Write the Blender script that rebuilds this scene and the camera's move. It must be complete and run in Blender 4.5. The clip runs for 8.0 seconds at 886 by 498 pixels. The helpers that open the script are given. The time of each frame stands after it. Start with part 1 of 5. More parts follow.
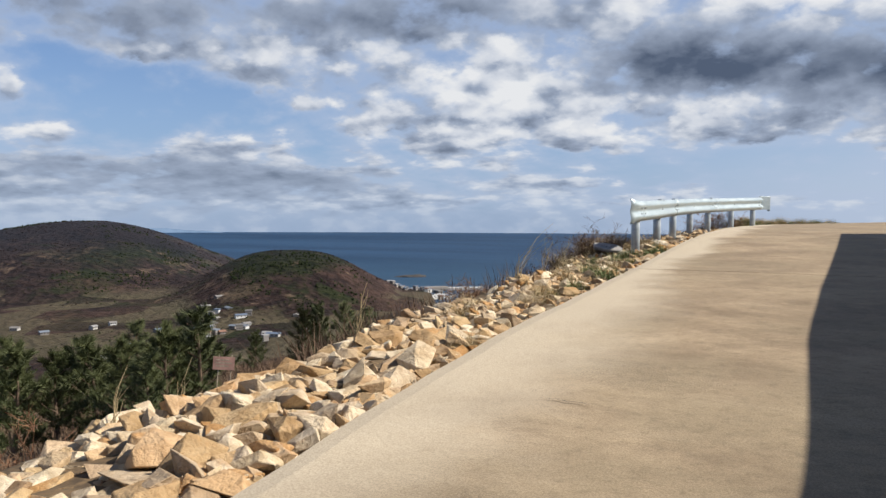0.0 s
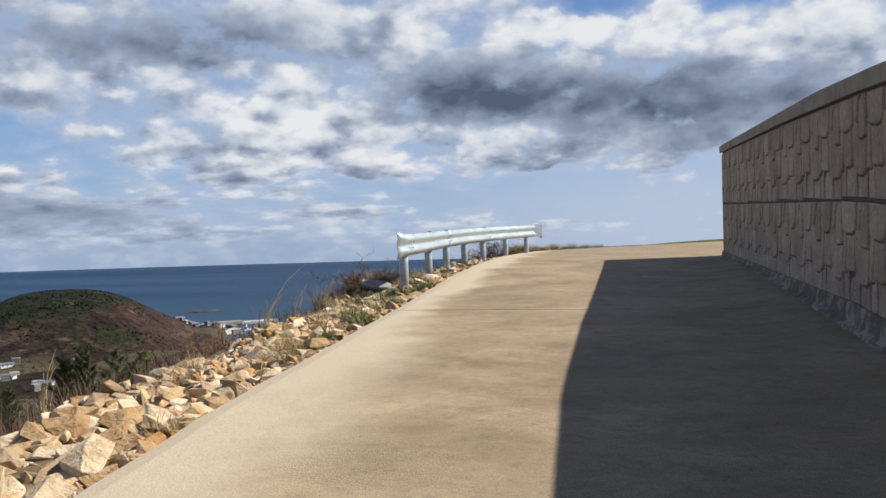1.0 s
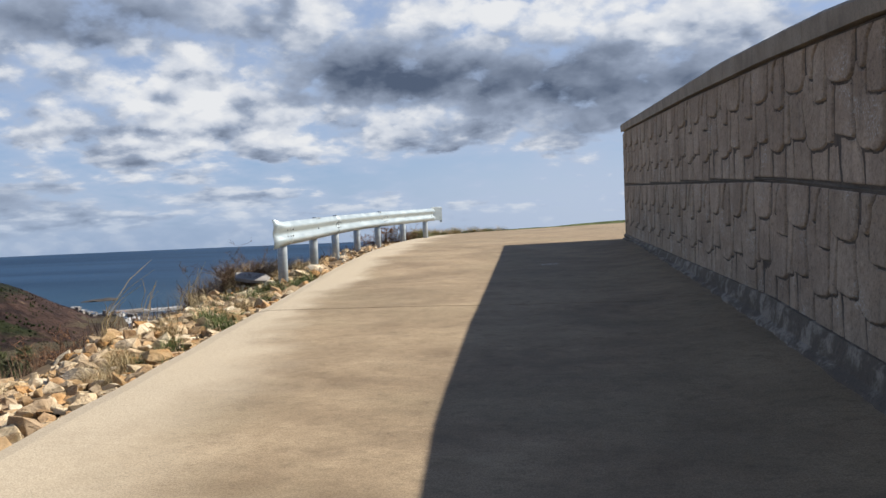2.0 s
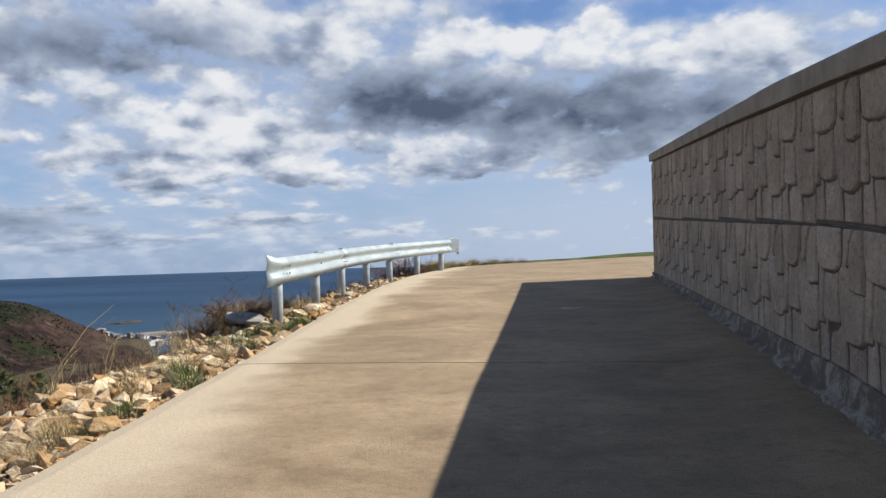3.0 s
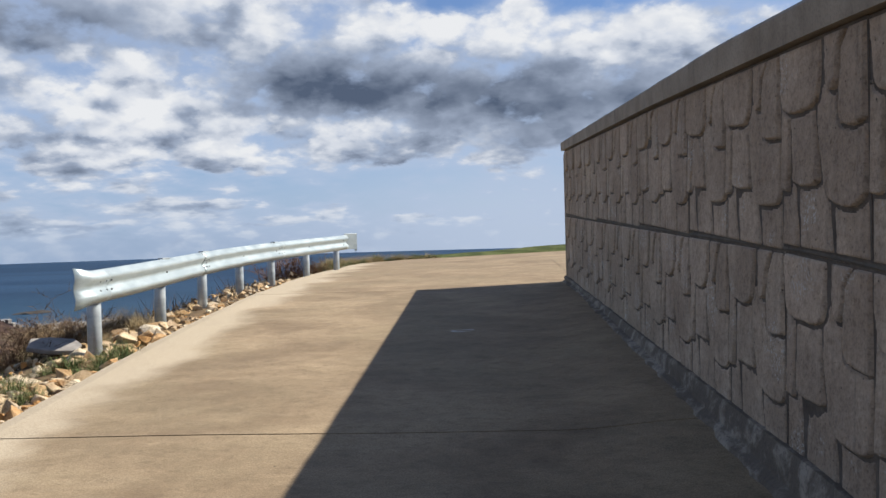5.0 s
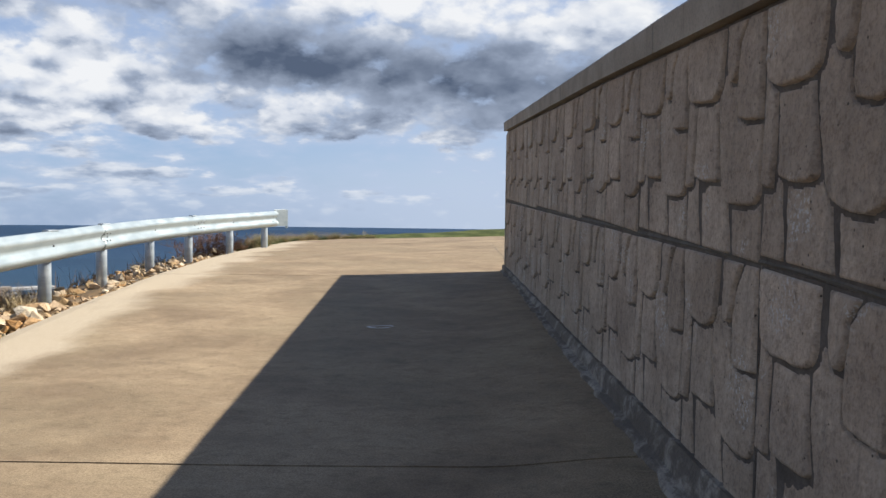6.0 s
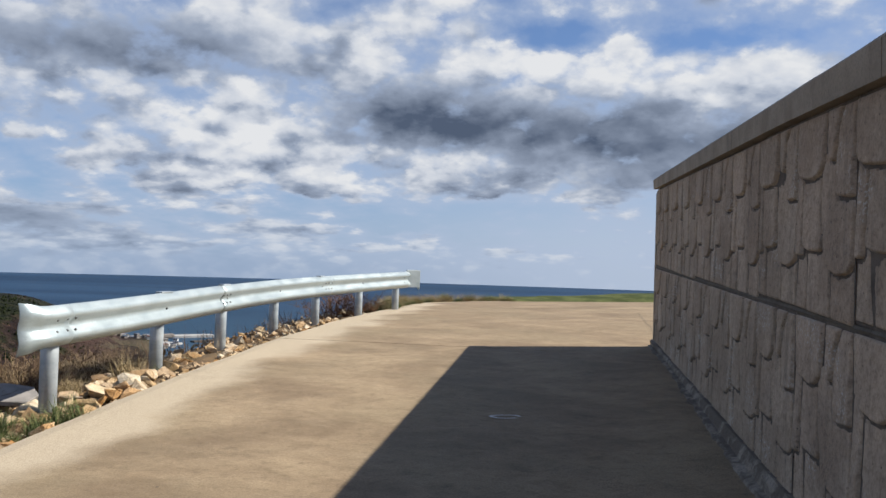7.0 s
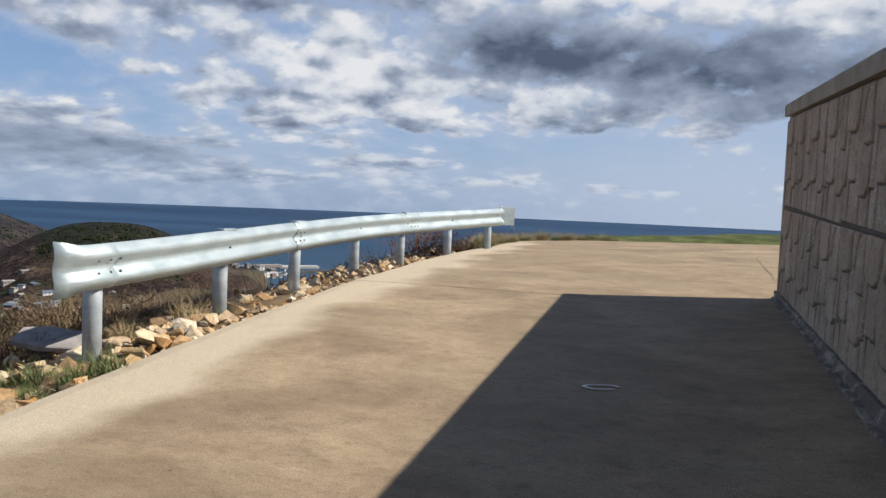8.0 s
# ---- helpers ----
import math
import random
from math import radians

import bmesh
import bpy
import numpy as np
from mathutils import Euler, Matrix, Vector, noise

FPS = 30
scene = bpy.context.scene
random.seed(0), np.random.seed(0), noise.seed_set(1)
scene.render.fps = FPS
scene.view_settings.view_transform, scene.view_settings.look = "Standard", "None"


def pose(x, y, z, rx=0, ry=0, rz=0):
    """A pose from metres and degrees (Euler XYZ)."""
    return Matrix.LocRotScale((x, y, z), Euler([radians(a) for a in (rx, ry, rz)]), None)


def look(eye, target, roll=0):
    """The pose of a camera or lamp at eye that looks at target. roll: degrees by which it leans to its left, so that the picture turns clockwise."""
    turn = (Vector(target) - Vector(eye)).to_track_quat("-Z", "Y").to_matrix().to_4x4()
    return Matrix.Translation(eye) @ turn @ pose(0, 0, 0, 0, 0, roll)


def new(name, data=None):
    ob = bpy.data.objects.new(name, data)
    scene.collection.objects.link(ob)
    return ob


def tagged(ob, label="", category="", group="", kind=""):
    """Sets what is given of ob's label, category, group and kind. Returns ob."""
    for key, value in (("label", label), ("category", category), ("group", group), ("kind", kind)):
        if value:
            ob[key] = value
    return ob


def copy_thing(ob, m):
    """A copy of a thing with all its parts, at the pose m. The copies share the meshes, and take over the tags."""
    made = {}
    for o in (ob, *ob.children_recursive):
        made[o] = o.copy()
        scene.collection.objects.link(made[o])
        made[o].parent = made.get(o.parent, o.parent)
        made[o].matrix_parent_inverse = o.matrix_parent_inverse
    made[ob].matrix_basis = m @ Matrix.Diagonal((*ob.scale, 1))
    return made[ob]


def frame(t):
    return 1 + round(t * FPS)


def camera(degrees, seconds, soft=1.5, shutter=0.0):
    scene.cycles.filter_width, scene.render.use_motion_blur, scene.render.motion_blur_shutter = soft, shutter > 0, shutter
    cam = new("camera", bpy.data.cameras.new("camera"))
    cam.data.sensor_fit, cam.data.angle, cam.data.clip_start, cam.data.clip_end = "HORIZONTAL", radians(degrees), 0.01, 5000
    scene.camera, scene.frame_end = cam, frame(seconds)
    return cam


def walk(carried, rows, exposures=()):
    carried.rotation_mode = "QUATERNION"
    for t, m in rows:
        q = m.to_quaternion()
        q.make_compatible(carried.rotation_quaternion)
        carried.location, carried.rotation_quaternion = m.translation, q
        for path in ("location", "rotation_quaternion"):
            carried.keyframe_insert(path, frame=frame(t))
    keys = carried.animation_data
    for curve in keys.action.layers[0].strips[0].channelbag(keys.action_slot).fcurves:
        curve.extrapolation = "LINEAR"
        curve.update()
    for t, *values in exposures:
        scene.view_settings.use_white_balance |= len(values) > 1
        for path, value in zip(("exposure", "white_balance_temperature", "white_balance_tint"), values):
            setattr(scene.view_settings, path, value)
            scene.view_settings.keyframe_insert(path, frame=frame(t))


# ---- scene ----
cam = camera(57.1, 8.0)
PATH = [
    (0, (-2.214, -19.854, 0.212), (-3.121, -18.073, 0.131), 0.3),
    (0.5, (-2.174, -19.203, 0.29), (-2.764, -17.293, 0.231), -0.3),
    (1, (-2.073, -18.61, 0.348), (-2.512, -16.659, 0.332), -1.4),
    (1.5, (-1.959, -17.991, 0.411), (-2.297, -16.021, 0.357), -3.3),
    (1.7, (-1.962, -17.736, 0.395), (-2.221, -15.755, 0.319), -3.1),
    (2.8, (-1.887, -16.436, 0.518), (-2.081, -14.445, 0.516), -1.4),
    (3, (-1.889, -16.203, 0.56), (-2.163, -14.222, 0.56), -1.5),
    (3.5, (-1.834, -15.636, 0.612), (-2.169, -13.664, 0.595), -2.0),
    (4, (-1.775, -15.105, 0.634), (-1.912, -13.109, 0.616), -1.8),
    (4.5, (-1.647, -14.53, 0.684), (-1.708, -12.531, 0.658), -1.3),
    (4.7, (-1.586, -14.319, 0.74), (-1.674, -12.321, 0.709), -1.6),
    (5.8, (-1.303, -13.204, 0.849), (-1.335, -11.206, 0.77), -0.2),
    (6, (-1.264, -12.987, 0.854), (-1.222, -10.99, 0.763), 0.8),
    (6.5, (-1.233, -12.401, 0.905), (-1.195, -10.401, 0.893), 1.1),
    (7, (-1.21, -11.851, 0.953), (-1.516, -9.875, 0.997), 1.8),
    (7.5, (-1.259, -11.319, 0.945), (-1.737, -9.377, 0.917), 2.7),
    (8, (-1.281, -10.714, 0.985), (-1.821, -8.792, 0.861), 2.4),
]
walk(cam, [(t, look(eye, target, roll)) for t, eye, target, roll in PATH], [(0.0, 0.80), (4.5, 0.85), (6.0, 0.95), (6.5, 1.08), (7.0, 0.76), (8.0, 0.76)])

# ---- light ----
SUN_DIR = Vector((2.52, 0.87, 2.43)).normalized()      # towards the sun
sun = new("sun", bpy.data.lights.new("sun", "SUN"))
sun.data.energy, sun.data.angle, sun.data.color = 4.6, radians(0.53), (1.0, 0.945, 0.855)
sun.matrix_world = look(SUN_DIR * 60, (0, 0, 0))

# the day's clouds: azimuth and height in degrees, half widths, how much more cover, how much greyer
GREY_BANKS = [
    (-50.6, 13.1, 9.6, 2.13, 0.22, 0.46),
    (-32.7, 13.2, 5.6, 1.32, 0.2, 0.35),
    (-26.8, 14.4, 5.6, 1.22, 0.18, 0.32),
    (-39.6, 9.4, 5.6, 0.91, 0.18, 0.16),
    (-11.2, 10.7, 4.8, 2.13, 0.26, 0.54),
    (-6.1, 10.4, 8.6, 1.32, 0.24, 0.41),
    (2.2, 10.7, 8.6, 1.73, 0.24, 0.41),
    (1.0, 8.5, 7.6, 1.02, 0.24, 0.46),
    (4.4, 6.5, 4.6, 1.42, 0.24, 0.46),
    (9.9, 9.4, 4.6, 1.73, 0.22, 0.3),
    (-16.7, 8.6, 2.8, 0.71, 0.2, 0.3),
    (-26.8, 15.1, 10.7, 1.83, 0.11, 0.22),
]
LOW_BANDS = [
    (-48.0, 3.0, 12.0, 1.6, 0.05, 0.24),
    (-36.0, 2.2, 11.0, 1.2, 0.04, 0.2),
    (-52.7, 3.3, 5.9, 0.86, 0.18, 0.16),
    (-49.0, 1.6, 10.2, 0.55, 0.13, 0.04),
    (-51.7, 0.4, 10.2, 0.47, 0.11, 0.08),
    (-39.3, 2.6, 4.7, 0.55, 0.15, 0.12),
    (-33.5, 3.1, 4.3, 0.39, 0.13, 0.06),
    (-34.7, 1.2, 7.8, 0.31, 0.11, 0.04),
    (-28.7, 0.4, 5.9, 0.2, 0.13, -0.02),
    (-19.5, 2.1, 3.5, 0.35, 0.2, -0.02),
    (-12.7, 1.1, 2.9, 0.23, 0.22, -0.12),
    (-12.7, 2.2, 3.1, 0.23, 0.11, 0.0),
    (-28.6, 1.0, 6.2, 0.31, 0.15, 0.08),
    (-4.8, 1.1, 0.9, 0.2, 0.15, -0.04),
    (0.7, 1.0, 2.7, 0.27, 0.09, -0.02),
]
WEST_CUMULUS = [
    (-55.2, 8.1, 1.2, 1.03, 0.26, 0.0),
    (-53.4, 5.0, 1.9, 0.77, 0.29, -0.1),
    (-46.3, 10.6, 2.1, 0.69, 0.24, 0.0),
    (-51.3, 11.0, 2.1, 0.77, 0.17, 0.04),
    (-44.6, 4.8, 1.5, 1.03, 0.24, 0.06),
    (-45.5, 3.9, 1.1, 0.52, 0.19, 0.16),
    (-40.8, 4.9, 1.5, 0.86, 0.26, 0.0),
    (-41.7, 4.2, 1.1, 0.52, 0.17, 0.12),
    (-38.2, 4.6, 0.8, 1.12, 0.22, 0.04),
    (-36.7, 7.8, 0.9, 0.47, 0.22, 0.0),
    (-38.6, 6.9, 0.7, 0.34, 0.19, 0.0),
    (-40.4, 11.2, 5.2, 1.46, 0.24, -0.02),
    (-32.7, 10.5, 4.7, 1.8, 0.19, -0.04),
]
MID_CUMULUS = [
    (-22.3, 10.5, 1.8, 1.12, 0.29, -0.12),
    (-24.6, 9.5, 1.1, 0.77, 0.22, 0.16),
    (-20.1, 9.1, 1.8, 1.03, 0.26, -0.08),
    (-30.7, 7.7, 2.7, 1.29, 0.29, -0.08),
    (-27.0, 8.5, 1.5, 0.86, 0.26, -0.1),
    (-31.9, 6.1, 2.6, 0.43, 0.17, 0.16),
    (-23.6, 8.3, 1.3, 0.6, 0.24, -0.08),
    (-20.5, 7.5, 2.1, 0.69, 0.26, -0.08),
    (-24.0, 6.6, 3.4, 0.43, 0.22, 0.1),
    (-24.8, 5.4, 2.6, 0.6, 0.29, -0.1),
    (-27.6, 4.4, 1.5, 0.43, 0.19, 0.18),
    (-23.2, 3.9, 2.6, 0.43, 0.17, 0.06),
    (-18.2, 5.4, 1.7, 0.69, 0.19, 0.14),
]
EAST_CUMULUS = [
    (-22.5, 10.4, 2.6, 1.29, 0.26, -0.08),
    (-24.0, 9.0, 2.6, 0.6, 0.19, 0.1),
    (-23.3, 7.8, 4.3, 1.03, 0.26, -0.08),
    (-30.3, 8.0, 2.6, 1.03, 0.24, -0.06),
    (-30.4, 6.5, 2.6, 0.43, 0.19, 0.1),
    (-27.5, 5.0, 1.7, 0.6, 0.17, 0.16),
    (-16.7, 7.0, 3.9, 1.2, 0.26, -0.08),
    (-17.2, 5.1, 2.1, 0.43, 0.19, 0.18),
    (-12.5, 7.6, 3.9, 0.77, 0.24, -0.06),
    (-9.4, 6.2, 2.1, 0.95, 0.24, 0.16),
    (-6.2, 7.1, 2.1, 1.12, 0.26, -0.08),
    (-3.1, 6.8, 1.7, 1.03, 0.24, 0.12),
    (-2.2, 8.1, 2.6, 0.43, 0.19, -0.06),
]
HIGH_CUMULUS = [
    (-20.9, 13.8, 8.2, 1.98, 0.24, -0.04),
    (-11.9, 14.0, 5.6, 1.29, 0.24, -0.04),
    (-4.4, 13.6, 3.9, 1.46, 0.26, -0.11),
    (0.3, 13.5, 2.6, 1.12, 0.29, -0.18),
    (5.8, 13.7, 3.9, 1.03, 0.26, -0.18),
    (7.8, 11.0, 1.7, 0.77, 0.26, -0.24),
    (12.5, 12.5, 5.6, 1.98, 0.26, -0.11),
    (3.5, 15.4, 1.1, 0.77, 0.22, 0.11),
    (0.9, 5.3, 2.6, 0.52, 0.17, -0.04),
    (-5.9, 5.1, 1.7, 0.43, 0.17, 0.13),
    (-31.2, 10.2, 2.6, 1.72, 0.14, 0.0),
    (-9.9, 15.9, 3.9, 0.95, 0.19, 0.0),
]
BLUE_GAPS = [
    (-49.3, 6.9, 5.3, 2.46, -0.3, 0.0),
    (-41.1, 7.3, 4.5, 1.48, -0.25, 0.0),
    (-35.8, 5.1, 3.7, 1.64, -0.16, 0.0),
    (-47.2, 9.2, 2.9, 0.74, -0.18, 0.0),
    (-51.3, 9.8, 3.7, 0.74, -0.14, 0.0),
    (-18.6, 13.1, 1.9, 1.64, -0.18, 0.0),
    (-1.6, 16.1, 3.9, 0.98, -0.37, 0.0),
    (9.7, 15.5, 3.3, 0.57, -0.28, 0.0),
    (-27.3, 11.4, 2.9, 0.98, -0.11, 0.0),
    (-3.2, 3.1, 10.7, 1.48, -0.23, 0.0),
    (-19.5, 3.8, 3.7, 0.66, -0.14, 0.0),
    (-11.1, 3.5, 4.9, 0.82, -0.16, 0.0),
    (2.7, -0.3, 4.9, 1.23, -0.16, 0.0),
]


class Net:
    """A short way to write node networks."""

    def __init__(self, tree):
        self.tree = tree

    def node(self, kind):
        return self.tree.nodes.new(kind)

    def put(self, socket, value):
        if isinstance(value, bpy.types.NodeSocket):
            self.tree.links.new(value, socket)
        elif value is not None:
            socket.default_value = value

    def math(self, op, a, b=None, c=None, clamp=False):
        n = self.node("ShaderNodeMath")
        n.operation, n.use_clamp = op, clamp
        for s, v in zip(n.inputs, (a, b, c)):
            self.put(s, v)
        return n.outputs[0]

    def vec(self, op, a, b=None, scale=None):
        n = self.node("ShaderNodeVectorMath")
        n.operation = op
        self.put(n.inputs[0], a)
        self.put(n.inputs[1], b)
        if scale is not None:
            self.put(n.inputs["Scale"], scale)
        return n.outputs["Value"] if op in ("DOT_PRODUCT", "LENGTH") else n.outputs["Vector"]

    def noise(self, vector, scale, detail=4.0, rough=0.55, distortion=0.0, color=False):
        n = self.node("ShaderNodeTexNoise")
        self.put(n.inputs["Vector"], vector)
        for k, v in (("Scale", scale), ("Detail", detail), ("Roughness", rough), ("Distortion", distortion)):
            n.inputs[k].default_value = v
        return n.outputs["Color" if color else "Fac"]

    def voronoi(self, vector, scale, feature="F1", out="Distance"):
        n = self.node("ShaderNodeTexVoronoi")
        n.feature = feature
        self.put(n.inputs["Vector"], vector)
        n.inputs["Scale"].default_value = scale
        return n.outputs[out]

    def step(self, value, low, high, to_low=0.0, to_high=1.0):
        n = self.node("ShaderNodeMapRange")
        n.interpolation_type = "SMOOTHSTEP"
        for s, v in zip(n.inputs, (value, low, high, to_low, to_high)):
            self.put(s, v)
        return n.outputs[0]

    def mix(self, f, a, b, blend="MIX"):
        n = self.node("ShaderNodeMix")
        n.data_type, n.blend_type = "RGBA", blend
        self.put(n.inputs["Factor"], f)
        for s, v in ((n.inputs[6], a), (n.inputs[7], b)):
            self.put(s, (*v, 1) if isinstance(v, tuple) and len(v) == 3 else v)
        return n.outputs[2]

    def xyz(self, v):
        n = self.node("ShaderNodeSeparateXYZ")
        self.put(n.inputs[0], v)
        return n.outputs

    def join(self, x, y, z):
        n = self.node("ShaderNodeCombineXYZ")
        for s, v in zip(n.inputs, (x, y, z)):
            self.put(s, v)
        return n.outputs[0]


def make_sky():
    world = bpy.data.worlds.new("sky")
    world.use_nodes = True
    scene.world = world
    tree = world.node_tree
    tree.nodes.clear()
    k = Net(tree)
    way = k.node("ShaderNodeTexCoord").outputs["Generated"]
    x, y, z = k.xyz(way)
    az = k.math("DEGREES", k.math("ARCTAN2", x, y))
    el = k.math("DEGREES", k.math("ARCSINE", z))
    up = k.math("MAXIMUM", z, 0.0)
    flat = k.math("DIVIDE", 1.0, k.math("ADD", up, 0.55))
    # low over the sea the layers close up into streaks
    rise = k.math("MULTIPLY_ADD", k.step(z, -0.02, 0.11), 0.17, k.math("MULTIPLY", z, 1.35))

    def spread(lifted):
        return k.vec("SCALE", k.join(k.math("ADD", x, lifted * 0.5), y, k.math("ADD", rise, lifted)), scale=flat)

    p, above = spread(0.0), spread(0.026)
    # ragged edges for the named clouds
    wob = k.vec("SUBTRACT", k.noise(p, 8.0, 5, 0.62, color=True), (0.5, 0.5, 0.5))
    place = k.vec("ADD", k.join(az, el, 0.0), k.vec("MULTIPLY", wob, (4.6, 2.6, 0.0)))
    cover, grey, lift = None, None, None
    for a, e, wa, we, amp, dark in (*GREY_BANKS, *LOW_BANDS, *WEST_CUMULUS, *MID_CUMULUS, *EAST_CUMULUS, *HIGH_CUMULUS, *BLUE_GAPS):
        d = k.vec("MULTIPLY", k.vec("SUBTRACT", place, (a, e, 0.0)), (1 / wa, 1 / we, 0.0))
        g = k.math("POWER", 0.42, k.vec("DOT_PRODUCT", d, d))
        cover = k.math("MULTIPLY_ADD", g, amp * 1.25, 0.0 if cover is None else cover)
        if dark:
            grey = k.math("MULTIPLY_ADD", g, dark, 0.0 if grey is None else grey)
        if amp > 0:                           # bright heads, grey feet
            h = k.math("MULTIPLY", k.vec("DOT_PRODUCT", d, (0.0, 1.0, 0.0)), g)
            lift = k.math("MULTIPLY_ADD", h, 0.26, 0.0 if lift is None else lift)

    def heap(v, scale):
        n = k.node("ShaderNodeTexVoronoi")
        n.feature = "SMOOTH_F1"
        k.put(n.inputs["Vector"], v)
        n.inputs["Scale"].default_value, n.inputs["Smoothness"].default_value = scale, 0.55
        n.inputs["Detail"].default_value, n.inputs["Roughness"].default_value = 2.0, 0.45
        return n.outputs["Distance"]

    frayed = k.vec("ADD", p, k.vec("SCALE", k.vec("SUBTRACT", k.noise(p, 22.0, 5, 0.62, color=True), (0.5, 0.5, 0.5)), scale=0.055))
    big = k.noise(p, 6.0, 7, 0.56)
    soft, soft_up = k.noise(p, 7.0, 4, 0.5), k.noise(above, 7.0, 4, 0.5)
    puff, puff_up = heap(frayed, 13.0), heap(k.vec("ADD", frayed, k.vec("SUBTRACT", above, p)), 13.0)
    cover = k.math("MULTIPLY", k.math("TANH", k.math("MULTIPLY", cover, 3.6)), 0.28)
    body = k.math("ADD", k.math("MULTIPLY_ADD", puff, -0.30, k.math("MULTIPLY_ADD", big, 0.80, 0.245)), k.math("ADD", cover, k.step(el, 8.0, 3.0, 0.0, 0.08)))
    fill = k.step(body, 0.42, 0.62)
    thin = k.step(body, 0.16, 0.56, 0.0, 0.72)
    thick = k.step(body, 0.58, 0.95)
    lit = k.math("MULTIPLY_ADD", k.math("SUBTRACT", soft, soft_up), 1.3, lift)
    lit = k.math("MULTIPLY_ADD", k.math("SUBTRACT", puff_up, puff), 0.6, lit)
    lit = k.math("MULTIPLY", lit, k.step(grey, 0.04, 0.36, 1.0, 0.45))
    # clouds overhead, out of view, are greyed to neutralise the fill light
    over = k.step(el, 20.0, 42.0, 0.0, 0.30)
    grey = k.math("DIVIDE", grey, k.math("MULTIPLY_ADD", grey, 0.6, 1.0))
    shine = k.math("ADD", k.math("SUBTRACT", k.math("MULTIPLY_ADD", thick, -0.06, 0.72), k.math("MULTIPLY_ADD", grey, 1.2, over)), lit, clamp=True)
    ramp = k.node("ShaderNodeValToRGB")
    k.put(ramp.inputs[0], shine)
    r = ramp.color_ramp
    r.elements[0].position, r.elements[0].color = 0.0, (0.085, 0.115, 0.178, 1)
    r.elements[1].position, r.elements[1].color = 1.0, (0.80, 0.815, 0.84, 1)
    mid = r.elements.new(0.45)
    mid.color = (0.325, 0.385, 0.50, 1)
    mid = r.elements.new(0.75)
    mid.color = (0.63, 0.67, 0.745, 1)
    air = k.node("ShaderNodeTexSky")
    air.sky_type, air.sun_disc = "NISHITA", False
    air.sun_elevation = math.asin(SUN_DIR.z)
    air.sun_rotation = math.atan2(SUN_DIR.x, SUN_DIR.y)
    air.altitude, air.air_density, air.dust_density, air.ozone_density = 120, 1.0, 0.6, 2.2
    blue = k.mix(1.0, air.outputs[0], (0.068, 0.083, 0.108), "MULTIPLY")
    # thin bright veil low over the sea
    low = k.step(el, 0.0, 16.0, 0.66, 0.12)
    veil = k.mix(low, blue, (0.33, 0.455, 0.69))
    # towards the sun the low air is milky
    milky = k.math("MULTIPLY", k.step(az, -24.0, 6.0, 0.0, 0.75), k.step(el, 9.0, 1.0))
    veil = k.mix(milky, veil, (0.50, 0.58, 0.72))
    haze = k.step(el, -1.0, 5.5, 0.55, 0.0)
    cloud = k.mix(haze, ramp.outputs[0], (0.40, 0.50, 0.66))
    # unseen overhead cloud set dark and warm, to dim the light in shaded places
    cloud = k.mix(k.step(el, 22.0, 42.0, 0.0, 0.92), cloud, (0.20, 0.186, 0.166))
    low_cut = k.step(el, -0.8, 1.6, 0.35, 1.0)
    # thin cloud also fades overhead, which cuts the fill light further
    fill, thin = k.math("MULTIPLY", fill, low_cut), k.math("MULTIPLY", thin, k.math("MULTIPLY", low_cut, k.step(el, 20.0, 45.0, 1.0, 0.25)))
    # overhead the cloud opens a little
    fill = k.math("MULTIPLY", fill, k.step(el, 24.0, 60.0, 1.0, 0.9))
    colour = k.mix(1.0, k.mix(fill, k.mix(thin, veil, (0.45, 0.535, 0.70)), cloud), (1.30, 1.30, 1.30), "MULTIPLY")
    back = k.node("ShaderNodeBackground")
    k.put(back.inputs[0], colour)
    back.inputs[1].default_value = SKY
    out = k.node("ShaderNodeOutputWorld")
    tree.links.new(back.outputs[0], out.inputs[0])


SKY = 0.44
make_sky()


# ---- materials ----
def material(name, build, rough=0.8, metal=0.0, spec=0.3):
    """build(k, at, rnd) returns the colour, the height for the relief or None, its depth in metres and a roughness or None."""
    m = bpy.data.materials.new(name)
    m.use_nodes = True
    k = Net(m.node_tree)
    bsdf = m.node_tree.nodes["Principled BSDF"]
    at = k.node("ShaderNodeNewGeometry")
    rnd = k.node("ShaderNodeObjectInfo").outputs["Random"]
    colour, height, depth, gloss = build(k, at, rnd)
    k.put(bsdf.inputs["Base Color"], (*colour, 1) if isinstance(colour, tuple) else colour)
    k.put(bsdf.inputs["Roughness"], rough if gloss is None else gloss)
    bsdf.inputs["Metallic"].default_value = metal
    bsdf.inputs["Specular IOR Level"].default_value = spec
    if height is not None:
        b = k.node("ShaderNodeBump")
        b.inputs["Strength"].default_value, b.inputs["Distance"].default_value = 1.0, depth
        k.put(b.inputs["Height"], height)
        k.put(bsdf.inputs["Normal"], b.outputs[0])
    return m


